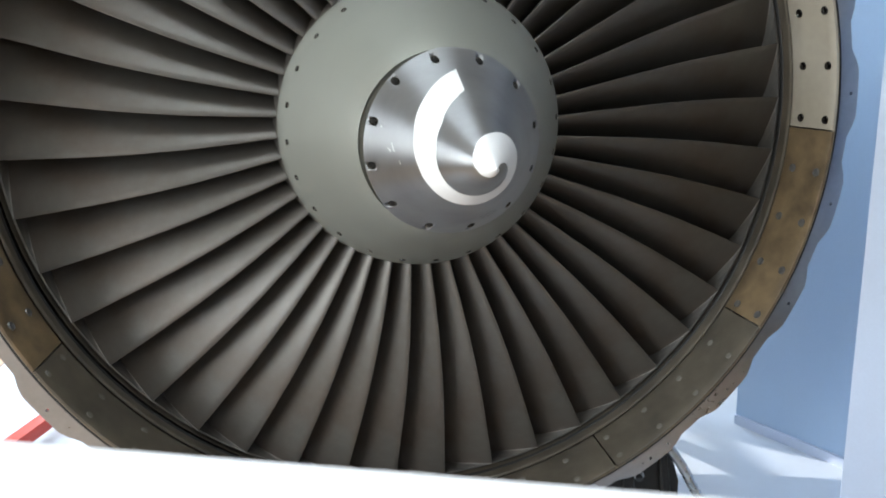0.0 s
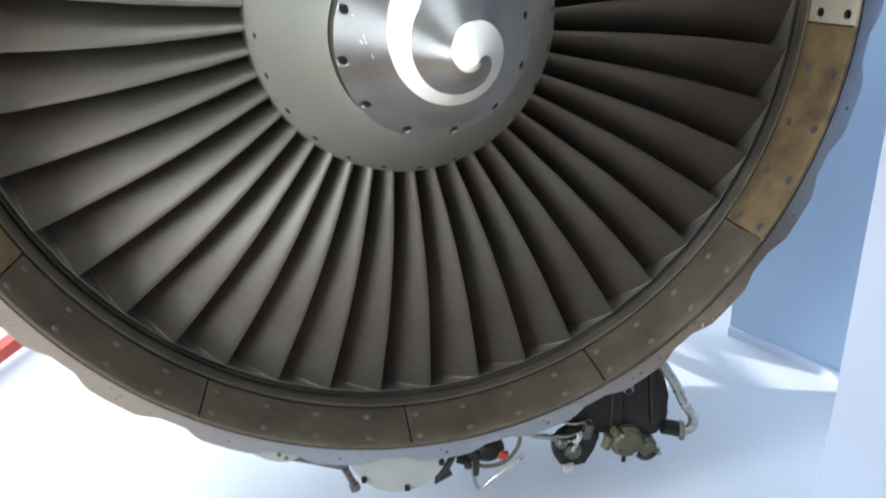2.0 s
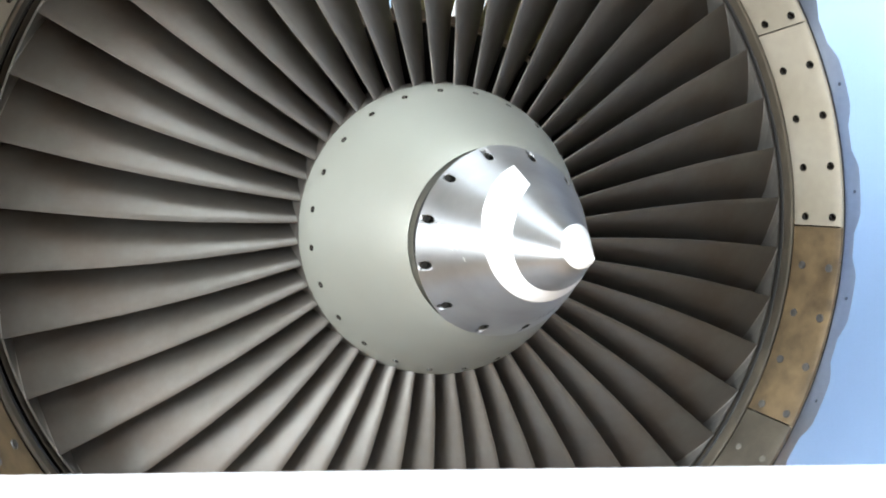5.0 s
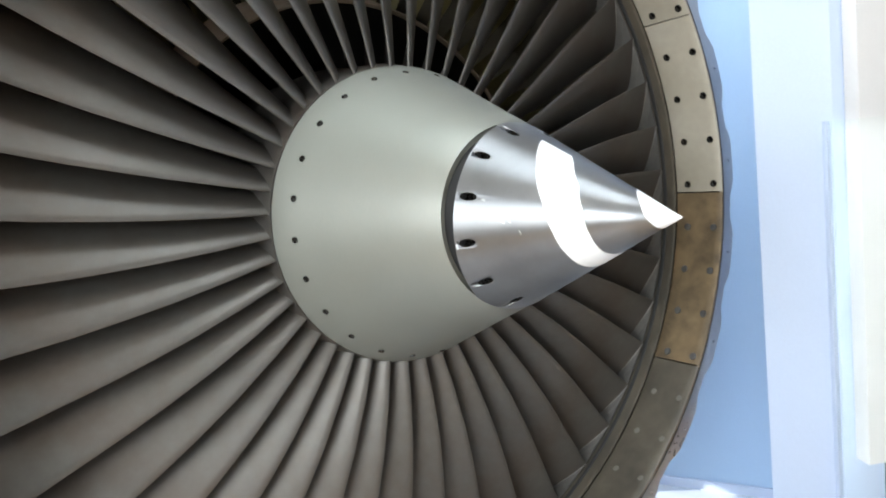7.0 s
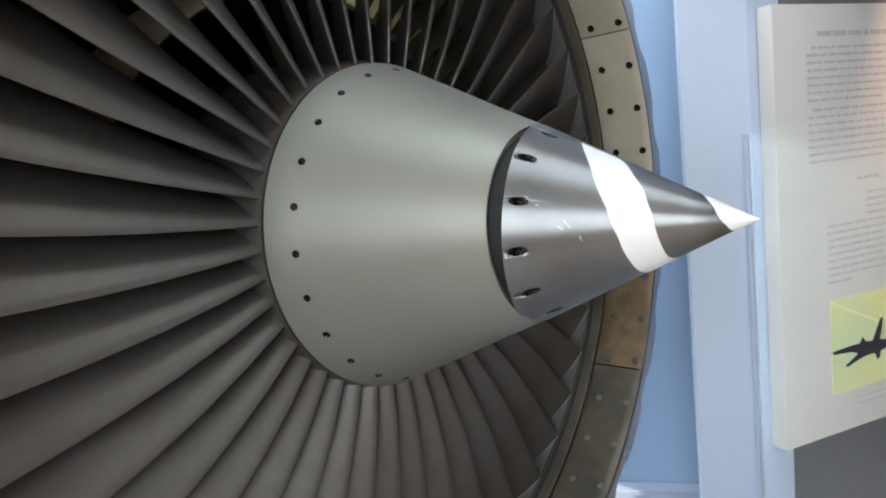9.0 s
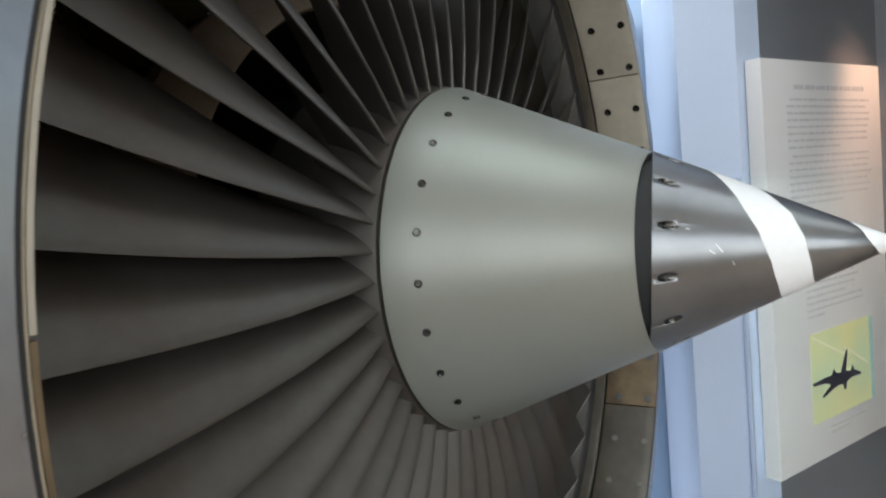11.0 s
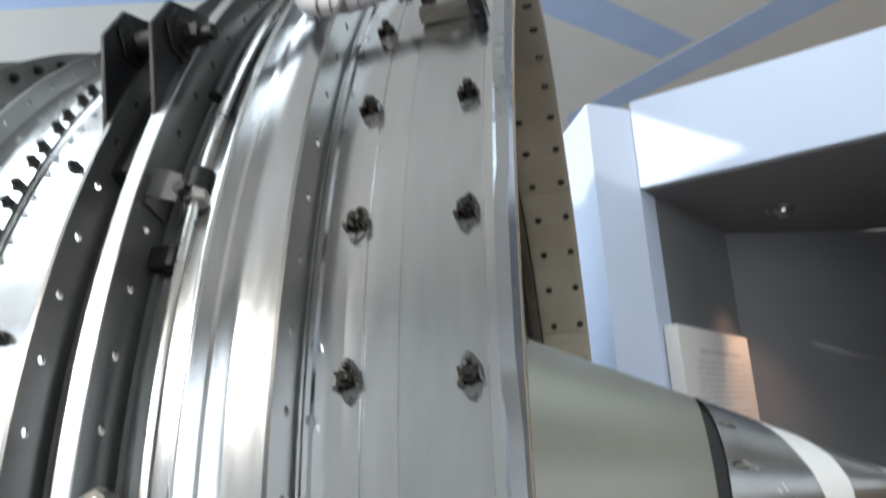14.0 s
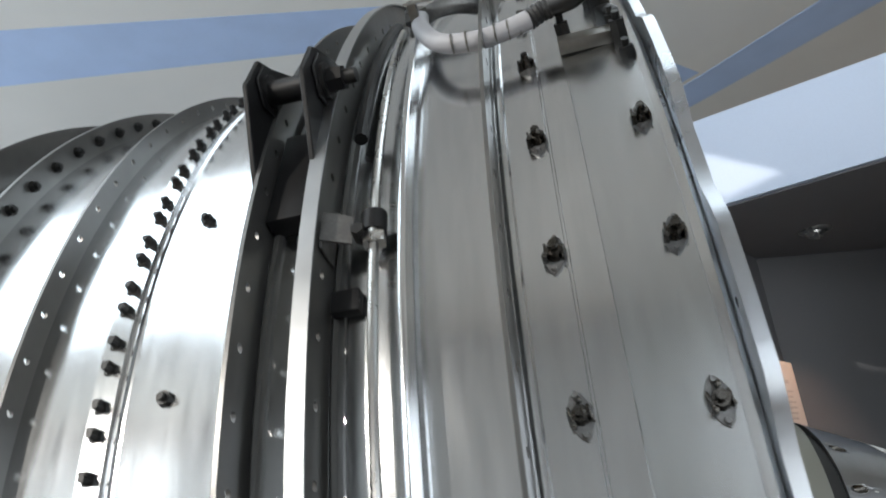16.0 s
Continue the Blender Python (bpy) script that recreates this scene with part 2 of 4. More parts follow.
def box(sx, sy, sz, bevel=0.0, at=(0, 0, 0), bm=None, m=None):
    bm = bm or bmesh.new()
    made = bmesh.ops.create_cube(bm, size=1.0)["verts"]
    mm = (m or Matrix()) @ Matrix.Translation(at) @ Matrix.Diagonal((sx, sy, sz, 1))
    bmesh.ops.transform(bm, matrix=mm, verts=made)
    if bevel:
        edges = list({e for v in made for e in v.link_edges})
        bmesh.ops.bevel(bm, geom=edges, offset=bevel, segments=2, affect="EDGES", profile=0.6)
    return bm


def rod(a, b, r, n=16, bm=None, r2=None):
    bm = bm or bmesh.new()
    a, b = Vector(a), Vector(b)
    m = Matrix.Translation((a + b) / 2) @ (b - a).to_track_quat("Z", "Y").to_matrix().to_4x4()
    bmesh.ops.create_cone(bm, cap_ends=True, segments=n, radius1=r, radius2=r if r2 is None else r2, depth=(b - a).length, matrix=m)
    return bm


def tube(points, r, n=12, bm=None, ribs=0.0, step=4):
    """A round tube along smooth points; ribs: the depth of its corrugation."""
    bm = bm or bmesh.new()
    pts = [Vector(p) for p in points]
    path = []
    for i in range(len(pts) - 1):
        p0, p1, p2, p3 = pts[max(i - 1, 0)], pts[i], pts[i + 1], pts[min(i + 2, len(pts) - 1)]
        for k in range(step):
            t = k / step
            path.append(0.5 * (2 * p1 + (p2 - p0) * t + (2 * p0 - 5 * p1 + 4 * p2 - p3) * t * t + (3 * p1 - p0 - 3 * p2 + p3) * t ** 3))
    path.append(pts[-1])
    rings, up = [], Vector((0.3, 0.5, 1)).normalized()
    for i, p in enumerate(path):
        d = (path[min(i + 1, len(path) - 1)] - path[max(i - 1, 0)]).normalized()
        u = d.cross(up).normalized()
        v = d.cross(u)
        rr = r - (ribs if i % 2 else 0)
        rings.append([bm.verts.new(p + rr * (math.cos(2 * math.pi * k / n) * u + math.sin(2 * math.pi * k / n) * v)) for k in range(n)])
    for a, b in zip(rings, rings[1:]):
        for k in range(n):
            bm.faces.new((a[k], a[(k + 1) % n], b[(k + 1) % n], b[k]))
    bm.faces.new(rings[0])
    bm.faces.new(rings[-1][::-1])
    return bm


def prism(outline, depth, bevel=0.0, bm=None, m=None):
    """An outline in x, z given thickness along y, from 0 to depth."""
    bm = bm or bmesh.new()
    m = m or Matrix()
    front = [bm.verts.new(m @ Vector((x, 0, z))) for x, z in outline]
    back = [bm.verts.new(m @ Vector((x, depth, z))) for x, z in outline]
    bm.faces.new(front)
    bm.faces.new(back[::-1])
    k = len(outline)
    for i in range(k):
        bm.faces.new((front[i], back[i], back[(i + 1) % k], front[(i + 1) % k]))
    if bevel:
        bmesh.ops.bevel(bm, geom=list(bm.edges), offset=bevel, segments=1, affect="EDGES")
    return bm


def holed_ring(r0, r1, y, thick, n, rh, size, phase, edge=None, k=8):
    """A flat ring across the axis with n round holes at radius rh; edge(deg) may shape its rim."""
    bm = bmesh.new()
    span = 360 / n
    for i in range(n):
        c = phase + i * span
        outer, rim = [], []
        for q in range(k):
            a = 2 * math.pi * q / k
            du, dv = math.cos(a), math.sin(a)
            lim = max(abs(du), abs(dv))
            deg = c + span / 2 * du / lim
            top = edge(deg) if edge else r1
            outer.append((rh + (dv / lim) * ((top - rh) if dv > 0 else (rh - r0)), deg))
            rim.append(dv / lim > 0.999)
        inner = [(rh + size * math.sin(2 * math.pi * q / k), c + math.degrees(size * math.cos(2 * math.pi * q / k) / rh)) for q in range(k)]
        vo = [[bm.verts.new(P(r, yy, d)) for r, d in outer] for yy in (y, y + thick)]
        vi = [[bm.verts.new(P(r, yy, d)) for r, d in inner] for yy in (y, y + thick)]
        for q in range(k):
            w = (q + 1) % k
            bm.faces.new((vo[0][q], vo[0][w], vi[0][w], vi[0][q]))
            bm.faces.new((vo[1][w], vo[1][q], vi[1][q], vi[1][w]))
            bm.faces.new((vi[0][q], vi[0][w], vi[1][w], vi[1][q]))
            if rim[q] and rim[w]:
                bm.faces.new((vo[0][w], vo[0][q], vo[1][q], vo[1][w]))
    bmesh.ops.remove_doubles(bm, verts=bm.verts, dist=1e-5)
    return bm

# ---- room ----


def wall_run(name, pts, z0, z1, thick, mat, label, side=1):
    """An upright wall along plan points, with thickness to one side."""
    bm = bmesh.new()
    for (x0, y0), (x1, y1) in zip(pts, pts[1:]):
        d = Vector((x1 - x0, y1 - y0)).normalized()
        n = Vector((-d.y, d.x)) * thick * side
        lo = [(x0, y0), (x1, y1), (x1 + n.x, y1 + n.y), (x0 + n.x, y0 + n.y)]
        a = [bm.verts.new((x, y, z0)) for x, y in lo]
        b = [bm.verts.new((x, y, z1)) for x, y in lo]
        bm.faces.new(a[::-1])
        bm.faces.new(b)
        for i in range(4):
            bm.faces.new((a[i], a[(i + 1) % 4], b[(i + 1) % 4], b[i]))
    return tagged(part(name, bm, mat, smooth=False), label, "wall", kind="structure")


def slab(name, pts, z0, z1, mat, label, category):
    bm = bmesh.new()
    a = [bm.verts.new((x, y, z0)) for x, y in pts]
    b = [bm.verts.new((x, y, z1)) for x, y in pts]
    bm.faces.new(a[::-1])
    bm.faces.new(b)
    k = len(pts)
    for i in range(k):
        bm.faces.new((a[i], a[(i + 1) % k], b[(i + 1) % k], b[i]))
    return tagged(part(name, bm, mat, smooth=False), label, category, kind="structure")


X0, X1, Y0, Y1 = -3.6, 5.2, -5.0, 5.0
W1A, W1D = Vector((1.20, 0.87)), Vector((0.42, -0.907))     # the blue partition: its free end and its run
PL, PR = Vector((0.957, 0.038)), Vector((1.066, -0.11))     # the pillar's two front corners
UP = Vector((math.cos(radians(-26.5)), math.sin(radians(-26.5))))   # run of the niche's side wall
NK = PR + UP * 0.86                                         # the niche's inner corner
UB = Vector((math.cos(radians(-69)), math.sin(radians(-69))))       # run of the niche's back wall
US = Vector((math.cos(radians(-110)), math.sin(radians(-110))))     # run of the soffit
NB = NK + UB * 1.15
SE = PR + US * 1.15

slab("floor", [(-1.9, -0.38), (X1, -0.38), (X1, Y1), (-1.9, Y1)], FLOOR - 0.2, FLOOR, M_FLOOR, "pale blue-white coated floor under the engine", "floor")
slab("floor_visitor", [(X0, Y0), (X1, Y0), (X1, -0.385), (-1.905, -0.385), (-1.905, Y1), (X0, Y1)], FLOOR - 0.2, FLOOR, M_WOOD, "warm wooden visitor floor beside the pale coated floor", "floor")
bm = bmesh.new()
ROOF = ((-1.35, 0.45, -1.0, -0.05), (-2.05, -0.35, 1.6, 4.2))      # openings of the two roof lights
blocks = [(X0 - 0.2, X1 + 0.2, Y0 - 0.2, ROOF[0][2]), (X0 - 0.2, X1 + 0.2, ROOF[0][3], ROOF[1][2]), (X0 - 0.2, X1 + 0.2, ROOF[1][3], Y1 + 0.2)]
for x0, x1, y0, y1 in ROOF:
    blocks += [(X0 - 0.2, x0, y0, y1), (x1, X1 + 0.2, y0, y1)]
for x0, x1, y0, y1 in blocks:
    box(x1 - x0, y1 - y0, 0.2, at=((x0 + x1) / 2, (y0 + y1) / 2, CEIL + 0.1), bm=bm)
tagged(part("ceiling", bm, M_CEIL, smooth=False), "cream painted ceiling with a long roof light", "ceiling", kind="structure")
for name, (x0, x1, y0, y1) in zip(("window_roof_front", "window_roof_rear"), ROOF):
    roof = thing(name, "long roof light with grey bars in the ceiling", "window", kind="structure")
    for k in range(4):
        part("bar", box(x1 - x0, 0.05, 0.06, 0.005, at=((x0 + x1) / 2, y0 + 0.03 + (y1 - y0 - 0.06) * k / 3, CEIL + 0.12)), M_FRAME, roof)
for label, pts in (("blue painted stripe along the cream ceiling", [(0.86, 3.0), (1.50, 0.95), (1.80, 1.05), (1.24, 3.42)]),
                   ("blue painted stripe crossing the ceiling", [(1.75, 0.31), (2.90, -0.68), (3.07, -0.48), (2.18, 0.31)]),
                   ("broad blue stripe slanting over the ceiling", [(3.75, 0.17), (1.75, -1.98), (2.22, -2.05), (4.05, 0.17)])):
    slab("trim", pts, CEIL - 0.004, CEIL + 0.001, M_BAND, label, "stripe")

# walls of the hall with their window openings
wall_run("wall_east", [(X1, Y0), (X1, Y1)], FLOOR - 0.3, CEIL, 0.2, M_OUTER, "plain warm grey hall wall", -1)


def windowed(name, label, along, fixed, lo, hi, w0, w1, z0, z1, out):
    """A hall wall with one tall opening; along 'x' or 'y'."""
    bm = bmesh.new()

    def block(a, b, c, d):
        mid, size = ((a + b) / 2, (c + d) / 2), (b - a, d - c)
        if along == "x":
            box(size[0], 0.2, size[1], at=(mid[0], fixed + out * 0.1, mid[1]), bm=bm)
        else:
            box(0.2, size[0], size[1], at=(fixed + out * 0.1, mid[0], mid[1]), bm=bm)
    block(lo, w0, FLOOR - 0.3, CEIL)
    block(w1, hi, FLOOR - 0.3, CEIL)
    block(w0, w1, FLOOR - 0.3, z0)
    block(w0, w1, z1, CEIL)
    tagged(part(name, bm, M_OUTER, smooth=False), label, "wall", kind="structure")
    win = thing("window_" + name[5:], "tall daylight window with grey metal mullions", "window", kind="structure")
    n = max(2, round((w1 - w0) / 1.1))
    for i in range(n + 1):
        c = w0 + (w1 - w0) * i / n
        pos, size = ((c, fixed + out * 0.05, (z0 + z1) / 2), (0.06, 0.08, z1 - z0)) if along == "x" else ((fixed + out * 0.05, c, (z0 + z1) / 2), (0.08, 0.06, z1 - z0))
        part("mullion", box(*size, 0.006, at=pos), M_FRAME, win)
    for zz in (z0 + 0.03, (z0 + z1) / 2 - 0.2, z1 - 0.03):
        pos, size = (((w0 + w1) / 2, fixed + out * 0.06, zz), (w1 - w0, 0.06, 0.05)) if along == "x" else ((fixed + out * 0.06, (w0 + w1) / 2, zz), (0.06, w1 - w0, 0.05))
        part("transom", box(*size, 0.006, at=pos), M_FRAME, win)


windowed("wall_west_front", "plain hall wall round a side window", "y", X0, Y0, 1.3, -3.5, -0.3, 0.85, 3.0, -1)
windowed("wall_west_rear", "plain hall wall round a tall side window", "y", X0, 1.3, Y1, 2.3, 4.6, 2.15, 3.4, -1)
windowed("wall_north", "plain hall wall round a wide rear window", "x", Y1, X0, X1, -2.7, 1.5, 0.2, 3.5, 1)
# unseen front window, added to hold the warm fill lamp
windowed("wall_south", "plain hall wall round an added, unseen wide front window", "x", Y0, X0, X1, -2.9, 3.1, 1.1, 3.3, -1)

# the blue partition behind the engine, the pillar, the niche and its soffit
wall_run("wall_partition", [tuple(W1A), tuple(W1A + W1D * 1.05)], FLOOR, 2.38, 0.12, M_BLUE, "light blue painted partition wall behind the engine", 1)
bb = wall_run("baseboard", [tuple(W1A + W1D * 0.002 + Vector((-0.011, -0.005))), tuple(W1A + W1D * 0.72 + Vector((-0.011, -0.005)))], FLOOR, FLOOR + 0.035, 0.010, M_LILAC, "pale skirting strip along the blue partition", 1)
bb["category"] = "baseboard"
SIDE = Vector((math.cos(radians(22)), math.sin(radians(22))))
slab("pillar", [tuple(PL), tuple(PR), tuple(PR + UP * 0.12), tuple(PR + UP * 0.12 + SIDE * 0.42), tuple(PL + SIDE * 0.50)], FLOOR, 2.385, M_LILAC, "pale blue painted pillar beside the engine", "pillar")
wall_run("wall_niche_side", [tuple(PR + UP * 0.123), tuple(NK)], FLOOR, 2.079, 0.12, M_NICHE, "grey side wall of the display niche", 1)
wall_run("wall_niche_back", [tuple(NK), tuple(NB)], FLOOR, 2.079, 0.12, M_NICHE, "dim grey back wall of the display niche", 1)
slab("soffit", [tuple(PR + US * 0.003), tuple(SE), tuple(NB + US * 0.4), tuple(NK + Vector((0.2, 0.2))), tuple(PR + UP * 0.123)], 2.086, 2.412, M_LILAC, "pale blue soffit over the display niche", "soffit")
IN = Vector((0.02, -0.007))
# dark sheet below the pale soffit: the underside's dimness set in its colour
slab("ceiling_niche", [tuple(PR + US * 0.01 + IN), tuple(SE + IN), tuple(NB + US * 0.38), tuple(NK + Vector((0.19, 0.19))), tuple(PR + UP * 0.125)], 2.080, 2.085, M_NICHE, "thin sheet under the niche soffit, darkened grey", "ceiling")
# unseen wall, added to close the niche and keep light out of it
wall_run("wall_niche_end", [tuple(NB), tuple(SE)], FLOOR, 2.079, 0.12, M_NICHE, "unseen grey end wall added to close the niche", 1)

# spotlight sunk in the niche's ceiling
spot = thing("downlight", "recessed metal downlight in the niche soffit", "light", at=(1.53, -0.665, 2.079))
part("trim_ring", lathe([(0.062, 0), (0.062, 0.006), (0.045, 0.010), (0.042, 0.0)], 32, True), M_STEEL, spot, m=pose(0, 0, 0.0015, -90, 0, 0))
part("lamp_head", lathe([(0.0, 0.022), (0.030, 0.024), (0.036, 0.012), (0.036, -0.002)], 24), M_STEEL, spot, m=pose(0, 0, 0, -62, 0, 25))
spot_lamp = lamp("downlight_lamp", "SPOT", look((1.52, -0.66, 2.05), (1.66, -0.52, 1.2)), 38, (1.0, 0.62, 0.42))
spot_lamp.data.spot_size, spot_lamp.data.spot_blend, spot_lamp.data.shadow_soft_size = radians(62), 1.0, 0.03

# ---- information board on the niche's side wall ----
NRM = Vector((UP.y, -UP.x))                                  # out of the niche's side wall
B0 = PR + UP * 0.03 + NRM * 0.056
ang = math.degrees(math.atan2(UP.y, UP.x))
board = thing("information_board", "thick white information board with text and an aircraft photo", "sign", at=(B0.x, B0.y, 0))
board.rotation_euler = (0, 0, radians(ang))
BW, BZ0, BZ1 = 0.715, 0.36, 1.605
part("panel", box(BW, 0.05, BZ1 - BZ0, 0.003, at=(BW / 2, 0.026, (BZ0 + BZ1) / 2)), M_BOARD, board)


def text_bars(name, rows, x0, x1, z_top, pitch, height, seed, ragged=0.0, indent=0.0):
    """Lines of print too small to read, word by word as bars."""
    rng = random.Random(seed)
    bm = bmesh.new()
    for i in range(rows):
        x = x0 + (indent if i == 0 else 0)
        end = x1 - rng.random() * ragged - (0.35 * (x1 - x0) if i == rows - 1 and ragged else 0)
        while x < end - 0.01:
            w = min(rng.choice((0.018, 0.026, 0.034, 0.045, 0.055)), end - x)
            box(w, 0.0012, height * rng.uniform(0.8, 1.0), at=(x + w / 2, 0.0006, z_top - i * pitch), bm=bm)
            x += w + 0.008
    return tagged(part(name, bm, M_INK, board, smooth=False), "lines of small grey print", kind="stuff")


text_bars("heading", 1, 0.17, 0.60, 1.525, 0.03, 0.016, 3)
text_bars("paragraph", 8, 0.125, 0.64, 1.488, 0.0205, 0.0075, 4, 0.03, 0.02)
text_bars("paragraph", 8, 0.125, 0.64, 1.318, 0.0205, 0.0075, 5, 0.03, 0.02)
text_bars("subheading", 1, 0.32, 0.42, 1.112, 0.03, 0.010, 6)
text_bars("list", 4, 0.36, 0.58, 1.068, 0.0205, 0.0075, 7, 0.06)
text_bars("list", 9, 0.19, 0.56, 0.985, 0.0205, 0.0075, 8, 0.14)
text_bars("caption", 2, 0.30, 0.55, 0.452, 0.018, 0.006, 9, 0.05)
photo = part("photo", box(0.40, 0.002, 0.285, at=(0.393, 0.0002, 0.625)), M_PHOTO, board, "yellow-green sky photo", smooth=False)
plane = [(0.0, 0.46), (0.18, 0.475), (0.30, 0.475), (0.33, 0.535), (0.37, 0.475), (0.44, 0.465), (0.53, 0.68), (0.56, 0.70), (0.55, 0.60), (0.52, 0.46), (0.60, 0.44), (0.63, 0.50), (0.655, 0.44), (0.77, 0.375),
         (0.76, 0.35), (0.62, 0.36), (0.53, 0.33), (0.52, 0.26), (0.49, 0.25), (0.47, 0.32), (0.40, 0.33), (0.30, 0.31), (0.16, 0.26), (0.14, 0.28), (0.28, 0.37), (0.20, 0.41), (0.02, 0.43)]
part("silhouette", prism([(0.193 + 0.40 * u, 0.4825 + 0.285 * v) for u, v in plane], 0.001, m=Matrix.Translation((0, -0.0022, 0))), M_SILH, photo, "dark aircraft silhouette", smooth=False)
part("photo_edge", box(0.022, 0.0012, 0.283, at=(0.580, -0.0012, 0.625)), M_TEAL, photo, "teal strip of the photo", smooth=False)
for x, z, w, a in ((0.30, 0.715, 0.22, 24), (0.47, 0.655, 0.17, 28)):
    part("cloud_streak", box(w, 0.0008, 0.008, at=(0, 0, 0)), M_CLOUD, photo, m=pose(x, -0.0012, z, 0, a, 0), smooth=False)

# glass screen before the niche
screen = thing("glass_screen", "clear glass screen with a pale edge strip", "glass screen", at=(PR.x, PR.y, 0))
screen.rotation_euler = (0, 0, math.atan2(US.y, US.x))
pane = part("pane", box(1.1, 0.008, 1.27 - FLOOR, 0.001, at=(0.555, -0.02, (1.27 + FLOOR) / 2)), M_GLASS, screen, smooth=False)
pane.visible_shadow = False
part("edge_strip", box(0.012, 0.016, 1.27 - FLOOR, 0.002, at=(-0.001, -0.02, (1.27 + FLOOR) / 2)), M_LILAC, screen)

# white barrier before the engine, whose top the lens passes over
RAILZ = 1.2492
rail = thing("barrier", "white coated barrier with a flat top rail", "barrier", at=(-0.1867, -1.2441, 0))
rail.rotation_euler = (0, 0, math.atan2(-0.3846, 0.923))
part("top_rail", box(1.70, 0.048, 0.026, 0.003, at=(0.045, -0.024, RAILZ - 0.013)), M_RAIL, rail)
for x in (-0.72, 0.06, 0.84):
    part("post", rod((x, -0.024, FLOOR), (x, -0.024, RAILZ - 0.02), 0.019, 20), M_RAIL, rail)
    part("foot", lathe([(0.0, 0.0), (0.055, 0.0), (0.055, 0.006), (0.02, 0.012)], 24), M_RAIL, rail, m=pose(x, -0.024, FLOOR, 90, 0, 0))

# red kerb along the platform's far edge
kerb = thing("kerb_rail", "low red painted kerb rail on the platform", "rail", at=(-1.52, 1.05, FLOOR))
kerb.rotation_euler = (0, 0, radians(72))
part("bar", box(1.1, 0.06, 0.05, 0.006, at=(0.5, 0, 0.075)), M_RED, kerb)
for x in (0.1, 0.9):
    part("foot", box(0.08, 0.07, 0.05, 0.006, at=(x, 0, 0.025)), M_FRAME, kerb)

# ---- the engine ----
engine = thing("jet_engine", "turbofan engine with dark fan, grey cone and polished case", "jet engine", at=(0, 0, AXIS))

# nose: front cone with its painted spiral, rear cone
TIPY, JY, JR = -0.427, -0.104, 0.1545
SL = JR / (JY - TIPY)


def seat(deg):
    """Where the front cone's rim lies along the axis: it draws forward on one side."""
    a = (deg + 72 + 180) % 360 - 180
    return -0.0862 - 0.021 * max(0.0, math.cos(radians(min(90, abs(a) * 1.35)))) ** 0.8


bm = lathe([(0.0, TIPY + 0.0004), (0.04, TIPY + 0.04 / SL), (0.08, TIPY + 0.08 / SL), (0.12, TIPY + 0.12 / SL), (0.137, TIPY + 0.137 / SL), (0.15, -0.1), (0.1, -0.09), (0.0, -0.0893)], 192)
for v in bm.verts:
    if v.co.y > -0.1005 and v.co.xz.length > 0.05:
        d = math.degrees(math.atan2(v.co.x, v.co.z))
        y = seat(d) if v.co.y < -0.095 else seat(d) + 0.0012
        r = SL * (seat(d) - TIPY) - (0.004 if v.co.y > -0.095 else 0)
        v.co = P(r, y, d)
nose = part("nose_cone", bm, M_NOSE, engine, "brushed dark metal front cone")
# black ring that shows as a dark crescent where the rim draws forward
part("base_ring", lathe([(0.148, -0.106), (0.150, -0.078)], 96), M_RING_BLACK, nose, "black ring behind the front cone's rim")
CONE = [(0.1595, -0.082), (0.1615, -0.084), (0.164, -0.081), (0.20, 0.000), (0.25, 0.110), (0.293, 0.205), (0.3125, 0.248), (0.3135, 0.255), (0.309, 0.258)]
cone = part("rear_cone", lathe([(0.13, -0.076), (0.158, -0.078)] + CONE, 160), M_CONE, engine, "satin grey-green rear cone")


def swept(points, x):
    xs, ys = zip(*points)
    return float(np.interp(x, xs, ys))


OUT = [(0, 0.126), (20, 0.113), (35, 0.104), (70, 0.0885), (100, 0.0815), (130, 0.0785), (160, 0.0775), (190, 0.0765), (220, 0.0725), (250, 0.0665), (280, 0.0615), (310, 0.052), (340, 0.041), (401, 0.0265), (468, 0.0185), (536, 0.0145), (587, 0.008), (620, 0.004), (640, 0.0015)]
INN = [(0, 0.095), (10, 0.0865), (42, 0.0685), (75, 0.0605), (112, 0.0575), (149, 0.0565), (180, 0.0535), (218, 0.047), (248, 0.036), (270, 0.024), (290, 0.010), (300, 0.0)]
bm = bmesh.new()
last = None
for i in range(0, 321):
    f = 2.0 * i
    ro, ri = swept(OUT, f), swept(INN, f)
    row = []
    for k in range(9):
        r = ri + (ro - ri) * k / 8
        row.append(bm.verts.new(P(r + 0.0006, TIPY + r / SL - 0.0006, -f + 1)))
    if last:
        for k in range(8):
            bm.faces.new((last[k], last[k + 1], row[k + 1], row[k]))
    last = row
part("painted_spiral", bm, M_WHITE_PAINT, nose, "white painted spiral")
# counterbores along the axis, cut through the cone's side, with a bolt head at each floor
cutter = bmesh.new()
for i in range(12):
    d = -39.62 - 30 * i
    y = min(-0.109, seat(d) - 0.007)
    r = SL * (y - TIPY) - 0.0066
    rod(P(r, -0.3, d), P(r, y, d), 0.0066, 20, cutter)
    part("bolt", rod(P(r, y + 0.001, d), P(r, y - 0.0045, d), 0.0046, 6), M_NUT, nose)
# dark screw metal on the bore walls puts the recess shade into colour
cutter_ob = new("cutter", finish(cutter, M_SCREW, "cutter"))
cutter_ob.location = engine.location
cut = nose.modifiers.new("cut", "BOOLEAN")
cut.operation, cut.solver, cut.material_mode, cut.object = "DIFFERENCE", "EXACT", "TRANSFER", cutter_ob
